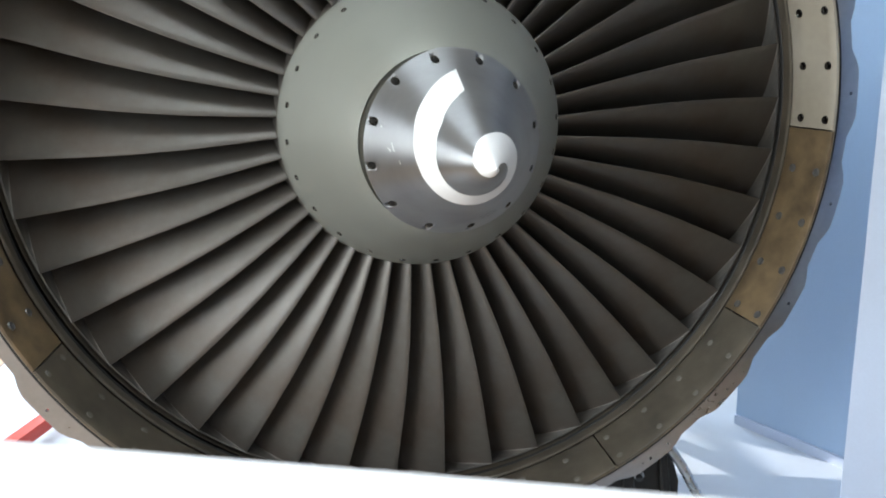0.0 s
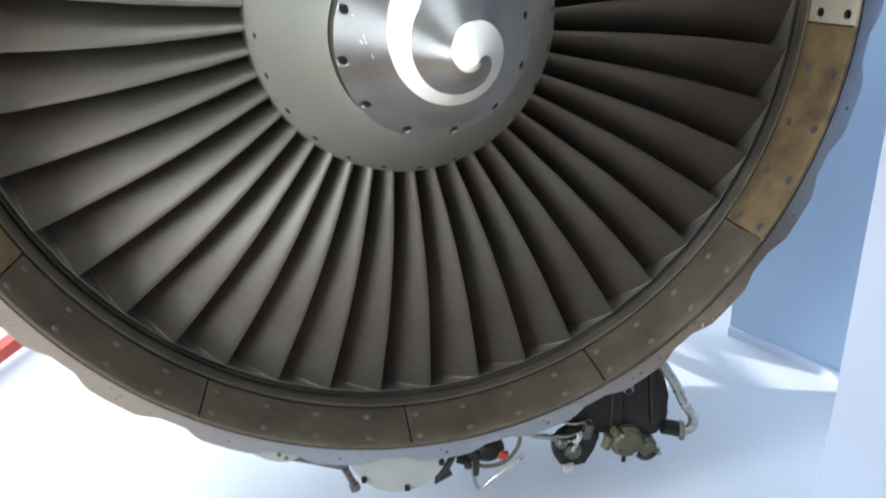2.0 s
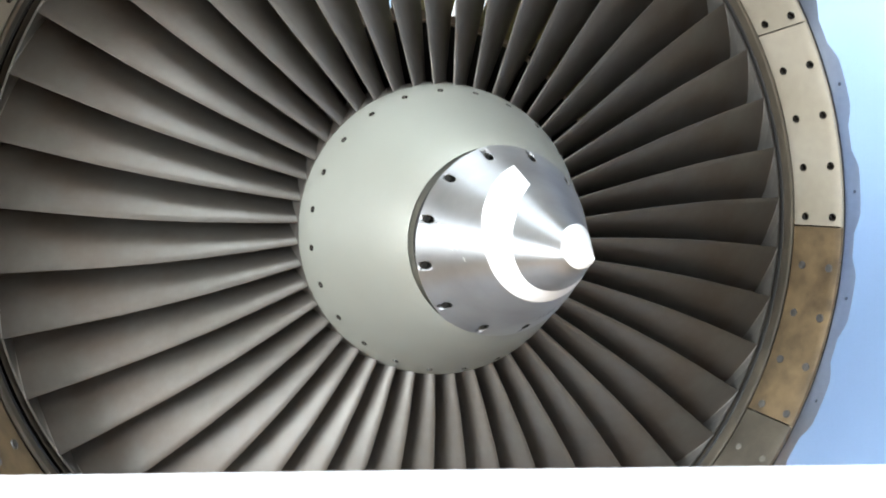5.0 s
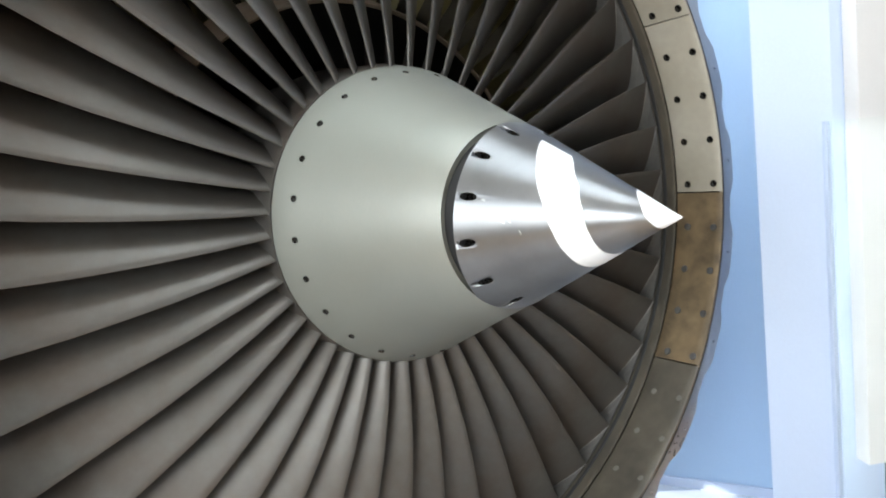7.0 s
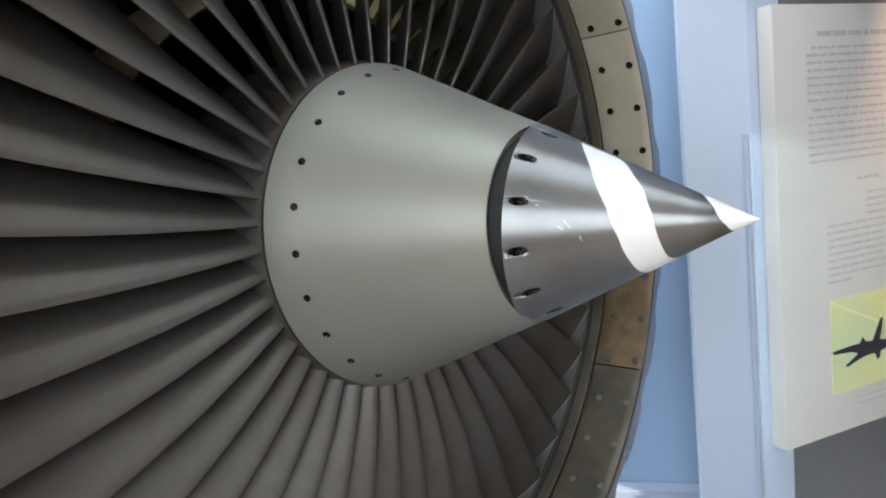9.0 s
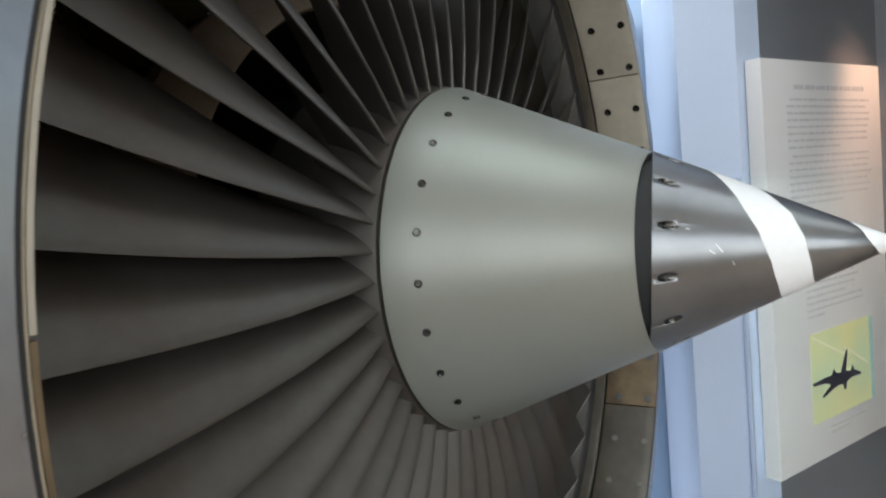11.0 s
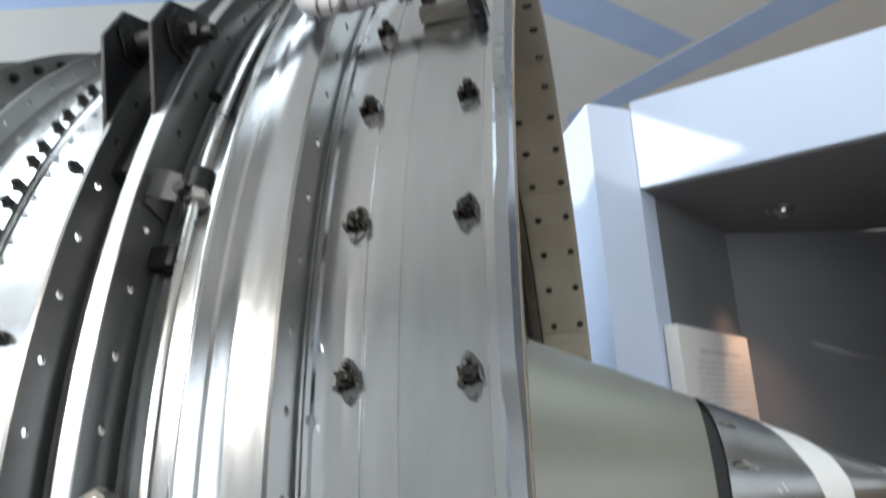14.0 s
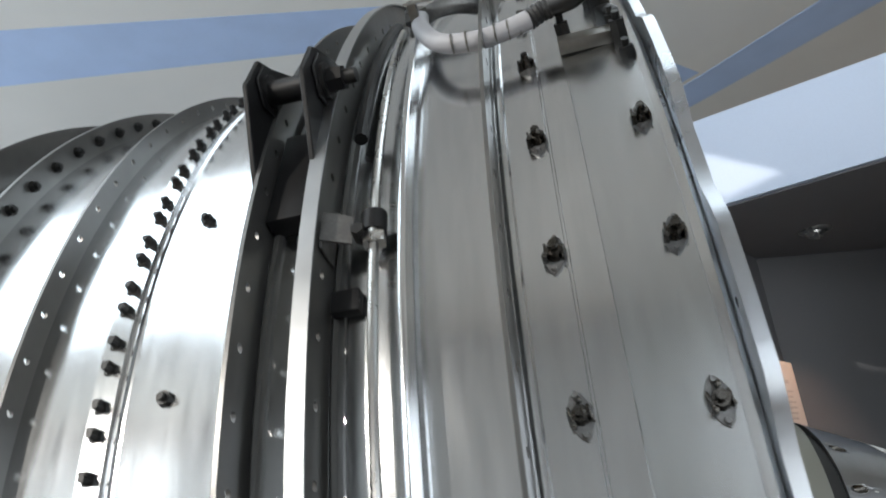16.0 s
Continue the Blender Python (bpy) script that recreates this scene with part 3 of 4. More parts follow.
bpy.context.view_layer.update()
drilled = bpy.data.meshes.new_from_object(nose.evaluated_get(bpy.context.evaluated_depsgraph_get()))
nose.modifiers.clear()
nose.data = drilled
bpy.data.objects.remove(cutter_ob)
rng = random.Random(11)
for row in range(3):
    d = 152.0
    while d < 166:
        w = rng.uniform(0.6, 1.8)
        r = 0.1225 + 0.0045 * row
        part("stamped_mark", box(0.0022 * w, 0.0024, 0.0004, at=(0, 0, 0)), M_BOLT, nose, smooth=False, m=around(d) @ Matrix.Translation((0, TIPY + r / SL, r + 0.0001)) @ Matrix.Rotation(math.atan(SL), 4, "X"))
        d += w + 0.9
for d, r, a, w in ((-84, 0.112, 35, 0.016), (-86.5, 0.1165, 60, 0.010), (-96, 0.104, 20, 0.007), (-71, 0.131, 80, 0.006)):
    part("scratch", box(w, 0.0014, 0.0004, 0.0001), M_WHITE_PAINT, nose, m=around(d) @ Matrix.Translation((0, TIPY + r / SL, r + 0.0001)) @ Matrix.Rotation(math.atan(SL), 4, "X") @ Matrix.Rotation(radians(a), 4, "Z"))
for i in range(24):
    d = -31.34 - 15 * i
    part("screw", lathe([(0.0, -0.0006), (0.0022, -0.0006), (0.0026, 0.0004), (0.0048, 0.0004), (0.0062, -0.0012), (0.0068, 0.0012)], 14), M_SCREW, cone, m=around(d) @ Matrix.Translation((0, 0.204, 0.2932)) @ Matrix.Rotation(radians(-66), 4, "X"))

# fan blades
ST = [(0.316, 0.268, 0.3, 44, 4, 0.120), (0.40, 0.262, -0.4, 50, 16, 0.130), (0.51, 0.262, -0.8, 56, 28, 0.138), (0.60, 0.268, -0.8, 59, 38, 0.145), (0.67, 0.275, -0.7, 61, 45, 0.150), (0.78, 0.286, -0.35, 64, 53, 0.156), (0.886, 0.294, 0.0, 67, 60, 0.160), (0.893, 0.2945, 0.0, 67, 60, 0.160)]


def blade_mesh():
    bm = bmesh.new()
    rows = []
    for j in range(19):
        r = 0.312 + (0.8925 - 0.312) * j / 18
        y0, th, b0, b1, c = (swept([(s[0], s[q]) for s in ST], r) for q in (1, 2, 3, 4, 5))
        n = 12
        mid = [(0.0, 0.0)]
        for k in range(n):
            be = radians(b0 + (b1 - b0) * (k + 0.5) / n)
            mid.append((mid[-1][0] + c / n * math.cos(be), mid[-1][1] + c / n * math.sin(be)))
        half = 0.0048 - 0.0022 * j / 18
        sides = ([], [])
        for k, (ya, ta) in enumerate(mid):
            s = k / n
            w = half * (0.26 + 1.0 * math.sin(math.pi * min(1, s * 0.92 + 0.05)) ** 0.7)
            be = radians(b0 + (b1 - b0) * s)
            for q, sign in ((0, 1), (1, -1)):
                yy, tt = ya - sign * w * math.sin(be), ta + sign * w * math.cos(be)
                sides[q].append(P(r, y0 + yy, th + math.degrees(tt / r)))
        nose_pt = P(r, y0 - 0.0012, th - math.degrees(0.0008 / r))
        rows.append([bm.verts.new(p) for p in [nose_pt] + sides[0] + sides[1][::-1]])
    k = len(rows[0])
    for a, b in zip(rows, rows[1:]):
        for i in range(k):
            bm.faces.new((a[i], a[(i + 1) % k], b[(i + 1) % k], b[i]))
    bm.faces.new(rows[0])
    bm.faces.new(rows[-1][::-1])
    return finish(bm, M_BLADE, "fan_blade", angle=60)


def shroud_mesh():
    """The small platform at a blade's tip, one pitch wide and skewed with the blade."""
    bm = bmesh.new()
    grid = []
    for rr in (0.8915, 0.8955):
        layer = []
        for k in range(5):
            s = k / 4
            y = 0.296 + 0.075 * s
            layer.append([bm.verts.new(P(rr, y, 9.3 * s - 4.05 + 8.1 * q / 6)) for q in range(7)])
        grid.append(layer)
    for k in range(4):
        for q in range(6):
            for layer in grid:
                bm.faces.new((layer[k][q], layer[k][q + 1], layer[k + 1][q + 1], layer[k + 1][q]))
    for k in (0, 4):
        for q in range(6):
            bm.faces.new((grid[0][k][q], grid[0][k][q + 1], grid[1][k][q + 1], grid[1][k][q]))
    for q in (0, 6):
        for k in range(4):
            bm.faces.new((grid[0][k][q], grid[0][k + 1][q], grid[1][k + 1][q], grid[1][k][q]))
    return finish(bm, M_SHROUD, "tip_shroud")


def tip_edge_mesh():
    """A thin bright strip that runs back along a blade's tip."""
    pts, y, t = [], 0.0, 0.0
    for k in range(7):
        be = radians(67 - 7 * k / 6)
        pts.append(P(0.8915, 0.2935 + y - 0.0032 * math.sin(be), math.degrees((t + 0.0032 * math.cos(be)) / 0.8915)))
        y, t = y + 0.016 * math.cos(be), t + 0.016 * math.sin(be)
    return finish(tube(pts, 0.0013, 6, step=1), M_EDGE, "tip_edge")


BLADE, SHROUD, TIP = blade_mesh(), shroud_mesh(), tip_edge_mesh()
for i in range(44):
    b = part("fan_blade", BLADE, None, engine, m=around(89.3 + 360 / 44 * i))
    part("tip_shroud", SHROUD, None, b)
    part("tip_edge", TIP, None, b)
part("fan_hub", lathe([(0.10, 0.262), (0.314, 0.262), (0.325, 0.30), (0.338, 0.42), (0.345, 0.48), (0.10, 0.482)], 96), M_BLADE, engine, "dark fan hub")

# inlet ring: liner panels with their screws, seals, scalloped front flange
PANEL_JOINT = 93.4
RING = Matrix.Translation((-0.0085, -0.004, -0.0035)) @ Matrix.Diagonal((1.006, 1, 1.006, 1))      # the inlet ring sits a little off the axis
RING_REAR = Matrix.Translation((-0.0066, -0.002, -0.0029)) @ Matrix.Diagonal((1.0046, 1, 1.0046, 1))


def panel_mesh(mat):
    """One of twelve liner panels, built round the top."""
    bm = bmesh.new()
    uv = bm.loops.layers.uv.new("UVMap")
    prof = [(0.9055, 0.255), (0.9025, 0.253), (0.9005, 0.248), (0.9028, 0.216), (0.9068, 0.1375), (0.9096, 0.119), (0.9115, 0.1155), (0.9165, 0.1155)]
    n = 18
    deg = [-14.88 + 29.76 * k / n for k in range(n + 1)]
    rows = [[bm.verts.new(P(r, y, d)) for d in deg] for r, y in prof]
    for a in range(len(prof) - 1):
        for k in range(n):
            f = bm.faces.new((rows[a][k], rows[a][k + 1], rows[a + 1][k + 1], rows[a + 1][k]))
            for lp, (q, w) in zip(f.loops, ((a, k), (a, k + 1), (a + 1, k + 1), (a + 1, k))):
                lp[uv].uv = (radians(deg[w]) * 0.9, prof[q][1])
    for side in (0, -1):
        last = None
        for a, (r, y) in enumerate(prof):
            v = bm.verts.new(P(0.9165, y, deg[side]))
            if last:
                bm.faces.new((rows[a - 1][side], rows[a][side], v, last))
            last = v
    return finish(bm, mat, "liner_panel")


PANELS = {m: panel_mesh(m) for m in (M_PANEL, M_PANEL_BROWN, M_PANEL_DARK)}
SCREW = finish(lathe([(0.0, -0.0004), (0.0034, -0.0006), (0.0038, -0.0010), (0.0078, -0.0008), (0.0088, -0.0019), (0.0099, 0.0006)], 16), M_SCREW, "liner_screw")
FLUSH = finish(lathe([(0.0, -0.0012), (0.0020, -0.0012), (0.0026, -0.0004), (0.0070, -0.0010), (0.0082, 0.0006)], 14), M_FLUSH, "liner_screw")
WORN = SCREW.copy()
WORN.materials[0] = M_GRIT
LOOK = {0: M_PANEL_BROWN, 1: M_PANEL_DARK, 2: M_PANEL_DARK, 3: M_PANEL_DARK, 4: M_PANEL_DARK, 5: M_PANEL_BROWN}
for i in range(12):
    mid = PANEL_JOINT + 15 + 30 * i
    pm = LOOK.get(i, M_PANEL)
    lab = {M_PANEL: "pale tan perforated liner panel", M_PANEL_BROWN: "brown stained liner panel", M_PANEL_DARK: "dark worn liner panel"}[pm]
    pan = part("liner_panel", PANELS[pm], None, engine, lab, m=RING @ around(mid))
    for k in range(4):
        d = 76.97 + 7.5 * (3 + k) - (PANEL_JOINT + 15)
        for r, y in ((0.9023, 0.216), (0.9068, 0.1375)):
            part("liner_screw", {M_PANEL: SCREW, M_PANEL_BROWN: WORN}.get(pm, FLUSH), None, pan, m=around(d) @ Matrix.Translation((0, y, r - 0.0004)) @ Matrix.Rotation(radians(87), 4, "X"))
part("front_seal", lathe([(0.9168, 0.1165), (0.9172, 0.1158), (0.9182, 0.1158), (0.9186, 0.1165), (0.9186, 0.125), (0.9168, 0.125)], 192, True), M_CREAM, engine, "pale edge strip round the inlet", m=RING)
part("rubber_seal", lathe([(0.9189, 0.1166), (0.9235, 0.1168), (0.9235, 0.125), (0.9189, 0.125)], 192, True), M_RUBBER, engine, m=RING)
part("inner_seal", lathe([(0.9025, 0.2555), (0.899, 0.258), (0.8975, 0.266), (0.899, 0.283), (0.905, 0.283), (0.905, 0.2555)], 192, True), M_PANEL_DARK, engine, m=RING_REAR)
part("gap_seal", lathe([(0.901, 0.2835), (0.8985, 0.286), (0.8985, 0.294), (0.905, 0.294), (0.905, 0.2835)], 192, True), M_RUBBER, engine, m=RING_REAR)


def scallop(deg):
    """The tabs of the front flange: proud over a third of each pitch round its hole."""
    a = abs(((deg - 88.45 + 7.5) % 15) - 7.5)
    return 0.949 + 0.0165 * min(1, max(0, (5.2 - a) / 1.4))


part("front_flange", holed_ring(0.9236, 0.95, 0.1160, 0.0098, 24, 0.9485, 0.0038, 88.45, scallop, 48), M_FRONT, engine, "scalloped grey front flange with bolt holes", m=RING)

# outer skin and its ring flanges
case = part("fan_case", lathe([(0.9238, 0.1226), (0.946, 0.1224), (0.949, 0.1265), (0.9475, 0.16), (0.9445, 0.2215), (0.9432, 0.2222), (0.9432, 0.2238), (0.9445, 0.2245), (0.944, 0.262), (0.9435, 0.30),
                               (0.9455, 0.334), (0.942, 0.37), (0.9395, 0.398), (0.930, 0.404), (0.927, 0.428), (0.924, 0.48), (0.9195, 0.492), (0.905, 0.575), (0.8995, 0.618), (0.898, 0.6195), (0.898, 0.6225), (0.9005, 0.624), (0.8965, 0.66), (0.888, 0.735), (0.884, 0.80), (0.882, 0.90), (0.878, 1.02), (0.87, 1.12)], 240), M_SKIN, engine, "polished aluminium outer case skin")
part("skin_band", lathe([(0.9478, 0.133), (0.9492, 0.134), (0.9462, 0.1965), (0.9455, 0.1972)], 240), M_SKIN_FRONT, case, "smooth grey aluminium band")
part("case_bore", lathe([(0.87, 1.12), (0.858, 1.12), (0.86, 0.95), (0.872, 0.70), (0.886, 0.50), (0.899, 0.38), (0.9035, 0.29)], 144), M_PANEL_DARK, engine, "dark bypass duct lining")
ring1 = part("ring_flange", holed_ring(0.940, 0.987, 0.268, 0.0035, 108, 0.9655, 0.0042, -71.5), M_FLANGE, case, "drilled ring flange")
part("flange_foot", lathe([(0.9435, 0.2675), (0.9475, 0.2635), (0.9475, 0.2595), (0.9435, 0.2575)], 180), M_SKIN, ring1)
ring2 = part("ring_flange", lathe([(0.944, 0.338), (0.9485, 0.338), (0.951, 0.3405), (0.9695, 0.342), (0.9705, 0.3435), (0.9705, 0.3465), (0.9695, 0.348), (0.944, 0.349)], 240), M_SKIN, case, "plain polished ring flange")
ring3 = part("ring_flange", holed_ring(0.925, 0.9805, 0.418, 0.004, 108, 0.952, 0.0042, -74.9), M_FLANGE, case, "drilled ring flange with a broad bright rim")
part("flange_rim", lathe([(0.9795, 0.413), (0.9815, 0.413), (0.9815, 0.4265), (0.9795, 0.4265)], 240, True), M_RIM, ring3)
part("flange_foot", lathe([(0.929, 0.4175), (0.934, 0.4135), (0.934, 0.409), (0.929, 0.407)], 180), M_FLANGE, ring3)
ring4 = part("ring_flange", holed_ring(0.918, 0.9675, 0.484, 0.004, 108, 0.9513, 0.0042, -71.45), M_FLANGE, case, "drilled ring flange")
part("flange_foot", lathe([(0.924, 0.4835), (0.929, 0.4795), (0.929, 0.475), (0.924, 0.473)], 180), M_FLANGE, ring4)
ring5 = part("ring_flange", holed_ring(0.880, 0.913, 0.742, 0.004, 108, 0.9009, 0.0040, -48.0), M_FLANGE, case, "drilled aft ring flange")
ring6 = part("ring_flange", lathe([(0.88, 0.892), (0.9175, 0.892), (0.9185, 0.893), (0.9185, 0.899), (0.9175, 0.90), (0.88, 0.90)], 200), M_FLANGE, case, "aft ring flange with dark bolts")
ring7 = part("ring_flange", lathe([(0.875, 1.03), (0.925, 1.03), (0.926, 1.031), (0.926, 1.038), (0.925, 1.039), (0.875, 1.04)], 200), M_FLANGE, case, "rearmost ring flange")
BOLT6 = finish(lathe([(0.0, -0.010), (0.0042, -0.010), (0.0045, -0.006), (0.0075, -0.006), (0.008, 0.0)], 6), M_NUT, "flange_bolt")
for i in range(100):
    part("flange_bolt", BOLT6, None, ring6, m=around(-40.6 + 3.6 * i) @ Matrix.Translation((0, 0.892, 0.900)))


def receptacle_mesh():
    """A riveted plate nut: lozenge plate with two ears, wire clip and domed threaded barrel; z outward, x round the case."""
    bm = bmesh.new()
    out = [(-0.021, 0.0), (-0.017, 0.005), (-0.010, 0.0085), (-0.005, 0.0108), (0.005, 0.0108), (0.010, 0.0085), (0.017, 0.005), (0.021, 0.0), (0.017, -0.005), (0.010, -0.0085), (0.005, -0.0108), (-0.005, -0.0108), (-0.010, -0.0085), (-0.017, -0.005)]
    a = [bm.verts.new((x, y, 0)) for x, y in out]
    b = [bm.verts.new((x * 0.95, y * 0.93, 0.0028)) for x, y in out]
    bm.faces.new(a[::-1])
    bm.faces.new(b)
    for i in range(len(out)):
        bm.faces.new((a[i], a[(i + 1) % len(out)], b[(i + 1) % len(out)], b[i]))
    for x in (-0.0155, 0.0155):
        bmesh.ops.create_cone(bm, cap_ends=True, segments=10, radius1=0.0033, radius2=0.0022, depth=0.004, matrix=Matrix.Translation((x, 0, 0.0045)))
    bmesh.ops.create_cone(bm, cap_ends=True, segments=12, radius1=0.0085, radius2=0.0066, depth=0.008, matrix=Matrix.Translation((0, 0, 0.0065)))
    bmesh.ops.create_cone(bm, cap_ends=True, segments=10, radius1=0.0050, radius2=0.0040, depth=0.008, matrix=Matrix.Translation((0.0006, 0, 0.0135)))
    for y in (-0.0075, 0.0075):
        box(0.013, 0.0022, 0.008, 0.0006, at=(y * 0.2, y, 0.0055), bm=bm, m=Matrix.Rotation(radians(7), 4, "Z"))
    for x, y, h in ((-0.0095, 0.0045, 0.012), (0.0095, -0.0045, 0.010)):
        box(0.004, 0.005, h, 0.0006, at=(x, y, h / 2 + 0.001), bm=bm, m=Matrix.Rotation(radians(x * 2000), 4, "Z"))
    me = finish(bm, M_GRIT, "plate_nut")
    me.materials.append(M_SCREW)
    for f in me.polygons:
        f.material_index = int(f.center.z > 0.0032 and abs(f.center.x) < 0.0125)
    return me


NUTM = receptacle_mesh()
for i in range(48):
    for y, r, ph in ((0.2326, 0.9442, -72.65), (0.1457, 0.9480, -72.86)):
        d = ph + 7.5 * i
        if -59 < (d + 180) % 360 - 180 < -40 and y < 0.2 or -50 < (d + 180) % 360 - 180 < -40:
            continue
        part("plate_nut", NUTM, None, case, m=around(d) @ Matrix.Translation((0, y, r)) @ Matrix.Rotation(radians((i * 37 % 15) - 7), 4, "Z") @ Matrix.Diagonal((0.86, 0.84, 0.95, 1)))
STUD = finish(lathe([(0.0, -0.014), (0.0045, -0.014), (0.005, -0.008), (0.0085, -0.008), (0.009, -0.001), (0.0105, 0.0)], 10), M_NUT, "stud")
for i in range(28):
    part("stud", STUD, None, case, m=around(-75.5 + 13.1 * i - (0.4 if i else 0)) @ Matrix.Translation((0, 0.577, 0.9045)) @ Matrix.Rotation(radians(-90), 4, "X") @ Matrix.Diagonal((0.75, 0.75, 0.75, 1)))


def pair_nut():
    bm = box(0.011, 0.013, 0.004, 0.001, at=(0, 0, 0.002))
    rod((0, 0, 0.003), (0, 0, 0.015), 0.0052, 8, bm, 0.0038)
    box(0.004, 0.010, 0.011, 0.001, at=(0.006, 0.002, 0.006), bm=bm)
    return finish(bm, M_NUT, "clip_nut")


PAIR = pair_nut()
strip = part("nut_strip", lathe([(0.8985, 0.6285), (0.9035, 0.630), (0.9025, 0.655), (0.8965, 0.656)], 200), M_SKIN, case, "riveted strip carrying clip nuts")
for i in range(92):
    d = -69.2 + 3.9 * (i // 2 - 24) + (1.6 if i % 2 else 0)
    part("clip_nut", PAIR, None, strip, m=around(d) @ Matrix.Translation((0, 0.641, 0.9025)) @ Matrix.Diagonal((0.85, 0.85, 0.75, 1)))

# lifting clevis on two flanges
clevis = None
for y, out in ((0.4225, [(-0.878, 0.535), (-0.903, 0.496), (-0.890, 0.400), (-0.870, 0.352), (-0.720, 0.595), (-0.800, 0.556), (-0.846, 0.545)]),
               (0.4885, [(-0.856, 0.550), (-0.883, 0.508), (-0.868, 0.390), (-0.852, 0.368), (-0.700, 0.606), (-0.790, 0.572), (-0.826, 0.556)])):
    plate = part("plate" if clevis else "lifting_clevis", prism(out, 0.005, 0.001, m=Matrix.Translation((0, y, 0))), M_BLACK, clevis or engine, "" if clevis else "black double-plate lifting clevis")
    clevis = clevis or plate
    c = Vector((-0.858, y, 0.506)) if y < 0.45 else Vector((-0.838, y, 0.522))
    boss = [(0.028 * math.cos(k * math.pi / 3 + 1.0) + c.x, 0.028 * math.sin(k * math.pi / 3 + 1.0) + c.z) for k in range(6)]
    part("boss", prism(boss, 0.003, 0.001, m=Matrix.Translation((0, y - 0.0032, 0))), M_BLACK, clevis)
    part("washer", rod(c + Vector((0, -0.007, 0)), c + Vector((0, -0.0033, 0)), 0.018, 24), M_NUT, clevis)
part("base_block", box(0.125, 0.052, 0.022, 0.003), M_BLACK, clevis, m=around(-63.2) @ Matrix.Translation((0, 0.456, 0.934)))
pa, pb = Vector((-0.858, 0.392, 0.506)), Vector((-0.836, 0.505, 0.522))
part("pin", rod(pa + Vector((0, 0.02, 0)), pb, 0.0125, 24), M_BLACK, clevis, "thick dark pin between the plates")
part("pin_nut", rod(pa + Vector((0, 0.008, 0)), pa + Vector((0, 0.024, 0)), 0.0125, 6), M_BLACK, clevis)
part("pin_end", rod(pa + Vector((0, -0.004, 0)), pa + Vector((0, 0.008, 0)), 0.0075, 12), M_NUT, clevis)
for r, d in ((0.948, -63.6), (0.948, -60.3), (0.948, -56.5)):
    part("rivet", lathe([(0.0, -0.002), (0.0035, -0.002), (0.004, 0.0)], 10), M_STEEL, clevis, m=around(d) @ Matrix.Translation((0, 0.4883, r)))

# thin pipe round the case with its union, bracket tab and a small black block
pipe = part("thin_pipe", tube([P(0.960, 0.371, d) for d in range(-100, -44, 4)], 0.0042, 10), M_STEEL, engine, "thin steel pipe round the case")
part("pipe_union", rod(P(0.960, 0.371, -70.1), P(0.960, 0.371, -68.9), 0.0105, 14), M_BLACK, pipe, "black pipe union")
part("pipe_nut", rod(P(0.960, 0.3705, -70.75), P(0.960, 0.371, -70.1), 0.0098, 6), M_STEEL, pipe)
plate_out = [(-0.016, -0.013), (0.012, -0.013), (0.017, 0.0), (0.020, 0.013), (-0.009, 0.014)]
bm = bmesh.new()
lo = [bm.verts.new((x, y, -0.001)) for x, y in plate_out]
hi = [bm.verts.new((x, y, 0.001)) for x, y in plate_out]
bm.faces.new(lo[::-1])
bm.faces.new(hi)
for k in range(5):
    bm.faces.new((lo[k], lo[(k + 1) % 5], hi[(k + 1) % 5], hi[k]))
part("pipe_bracket", bm, M_GRIT, pipe, "folded metal bracket", m=around(-69.6) @ Matrix.Translation((0, 0.402, 0.964)) @ Matrix.Rotation(radians(10), 4, "X"))
part("bracket_leg", box(0.030, 0.002, 0.030, 0.0006), M_GRIT, pipe, m=around(-69.6) @ Matrix.Translation((0, 0.4155, 0.950)))
part("pipe_bolt", rod(P(0.958, 0.382, -70.2), P(0.974, 0.381, -70.2), 0.0058, 6), M_NUT, pipe)
part("pipe_clamp", box(0.020, 0.024, 0.012, 0.002), M_BLACK, pipe, "small black block beside the pipe bracket", m=around(-73.2) @ Matrix.Translation((0, 0.398, 0.945)))
part("rust_sleeve", rod(P(0.960, 0.371, -88.9), P(0.960, 0.371, -87.4), 0.0052, 12), M_RUST, pipe, "rusty brown sleeve")

# hose and fittings near the top of the case
HOSE = [P(0.965, 0.348, -46.5), P(0.974, 0.345, -48.8), P(0.976, 0.336, -52.4), P(0.976, 0.315, -55.3), P(0.976, 0.284, -56.3), P(0.977, 0.254, -56.3), P(0.980, 0.222, -55.8)]
hose = part("ringed_hose", tube(HOSE, 0.0100, 14, step=8), M_HOSE, engine, "pale grey hose with thin dark rings")
for k, (y, d) in enumerate(((0.300, -56.1), (0.285, -56.3), (0.270, -56.35), (0.256, -56.3), (0.243, -56.15), (0.232, -55.95))):
    part("hose_ring", rod(P(0.9765 + 0.0003 * k, y + 0.0009, d), P(0.9765 + 0.0003 * k, y - 0.0009, d), 0.0105, 18), M_BOLT, hose)
part("hose_sleeve", tube([P(0.980, 0.222, -55.8), P(0.983, 0.208, -55.5), P(0.987, 0.193, -55.6)], 0.0112, 14, ribs=0.0016, step=6), M_RUBBER, hose, "black ribbed hose end")
elbow = part("elbow", tube([P(0.987, 0.195, -55.6), P(0.992, 0.180, -56.0), P(0.996, 0.168, -55.4), P(0.998, 0.164, -53.8), P(0.998, 0.167, -53.4)], 0.0108, 16, step=6), M_NUT, engine, "dark metal elbow")
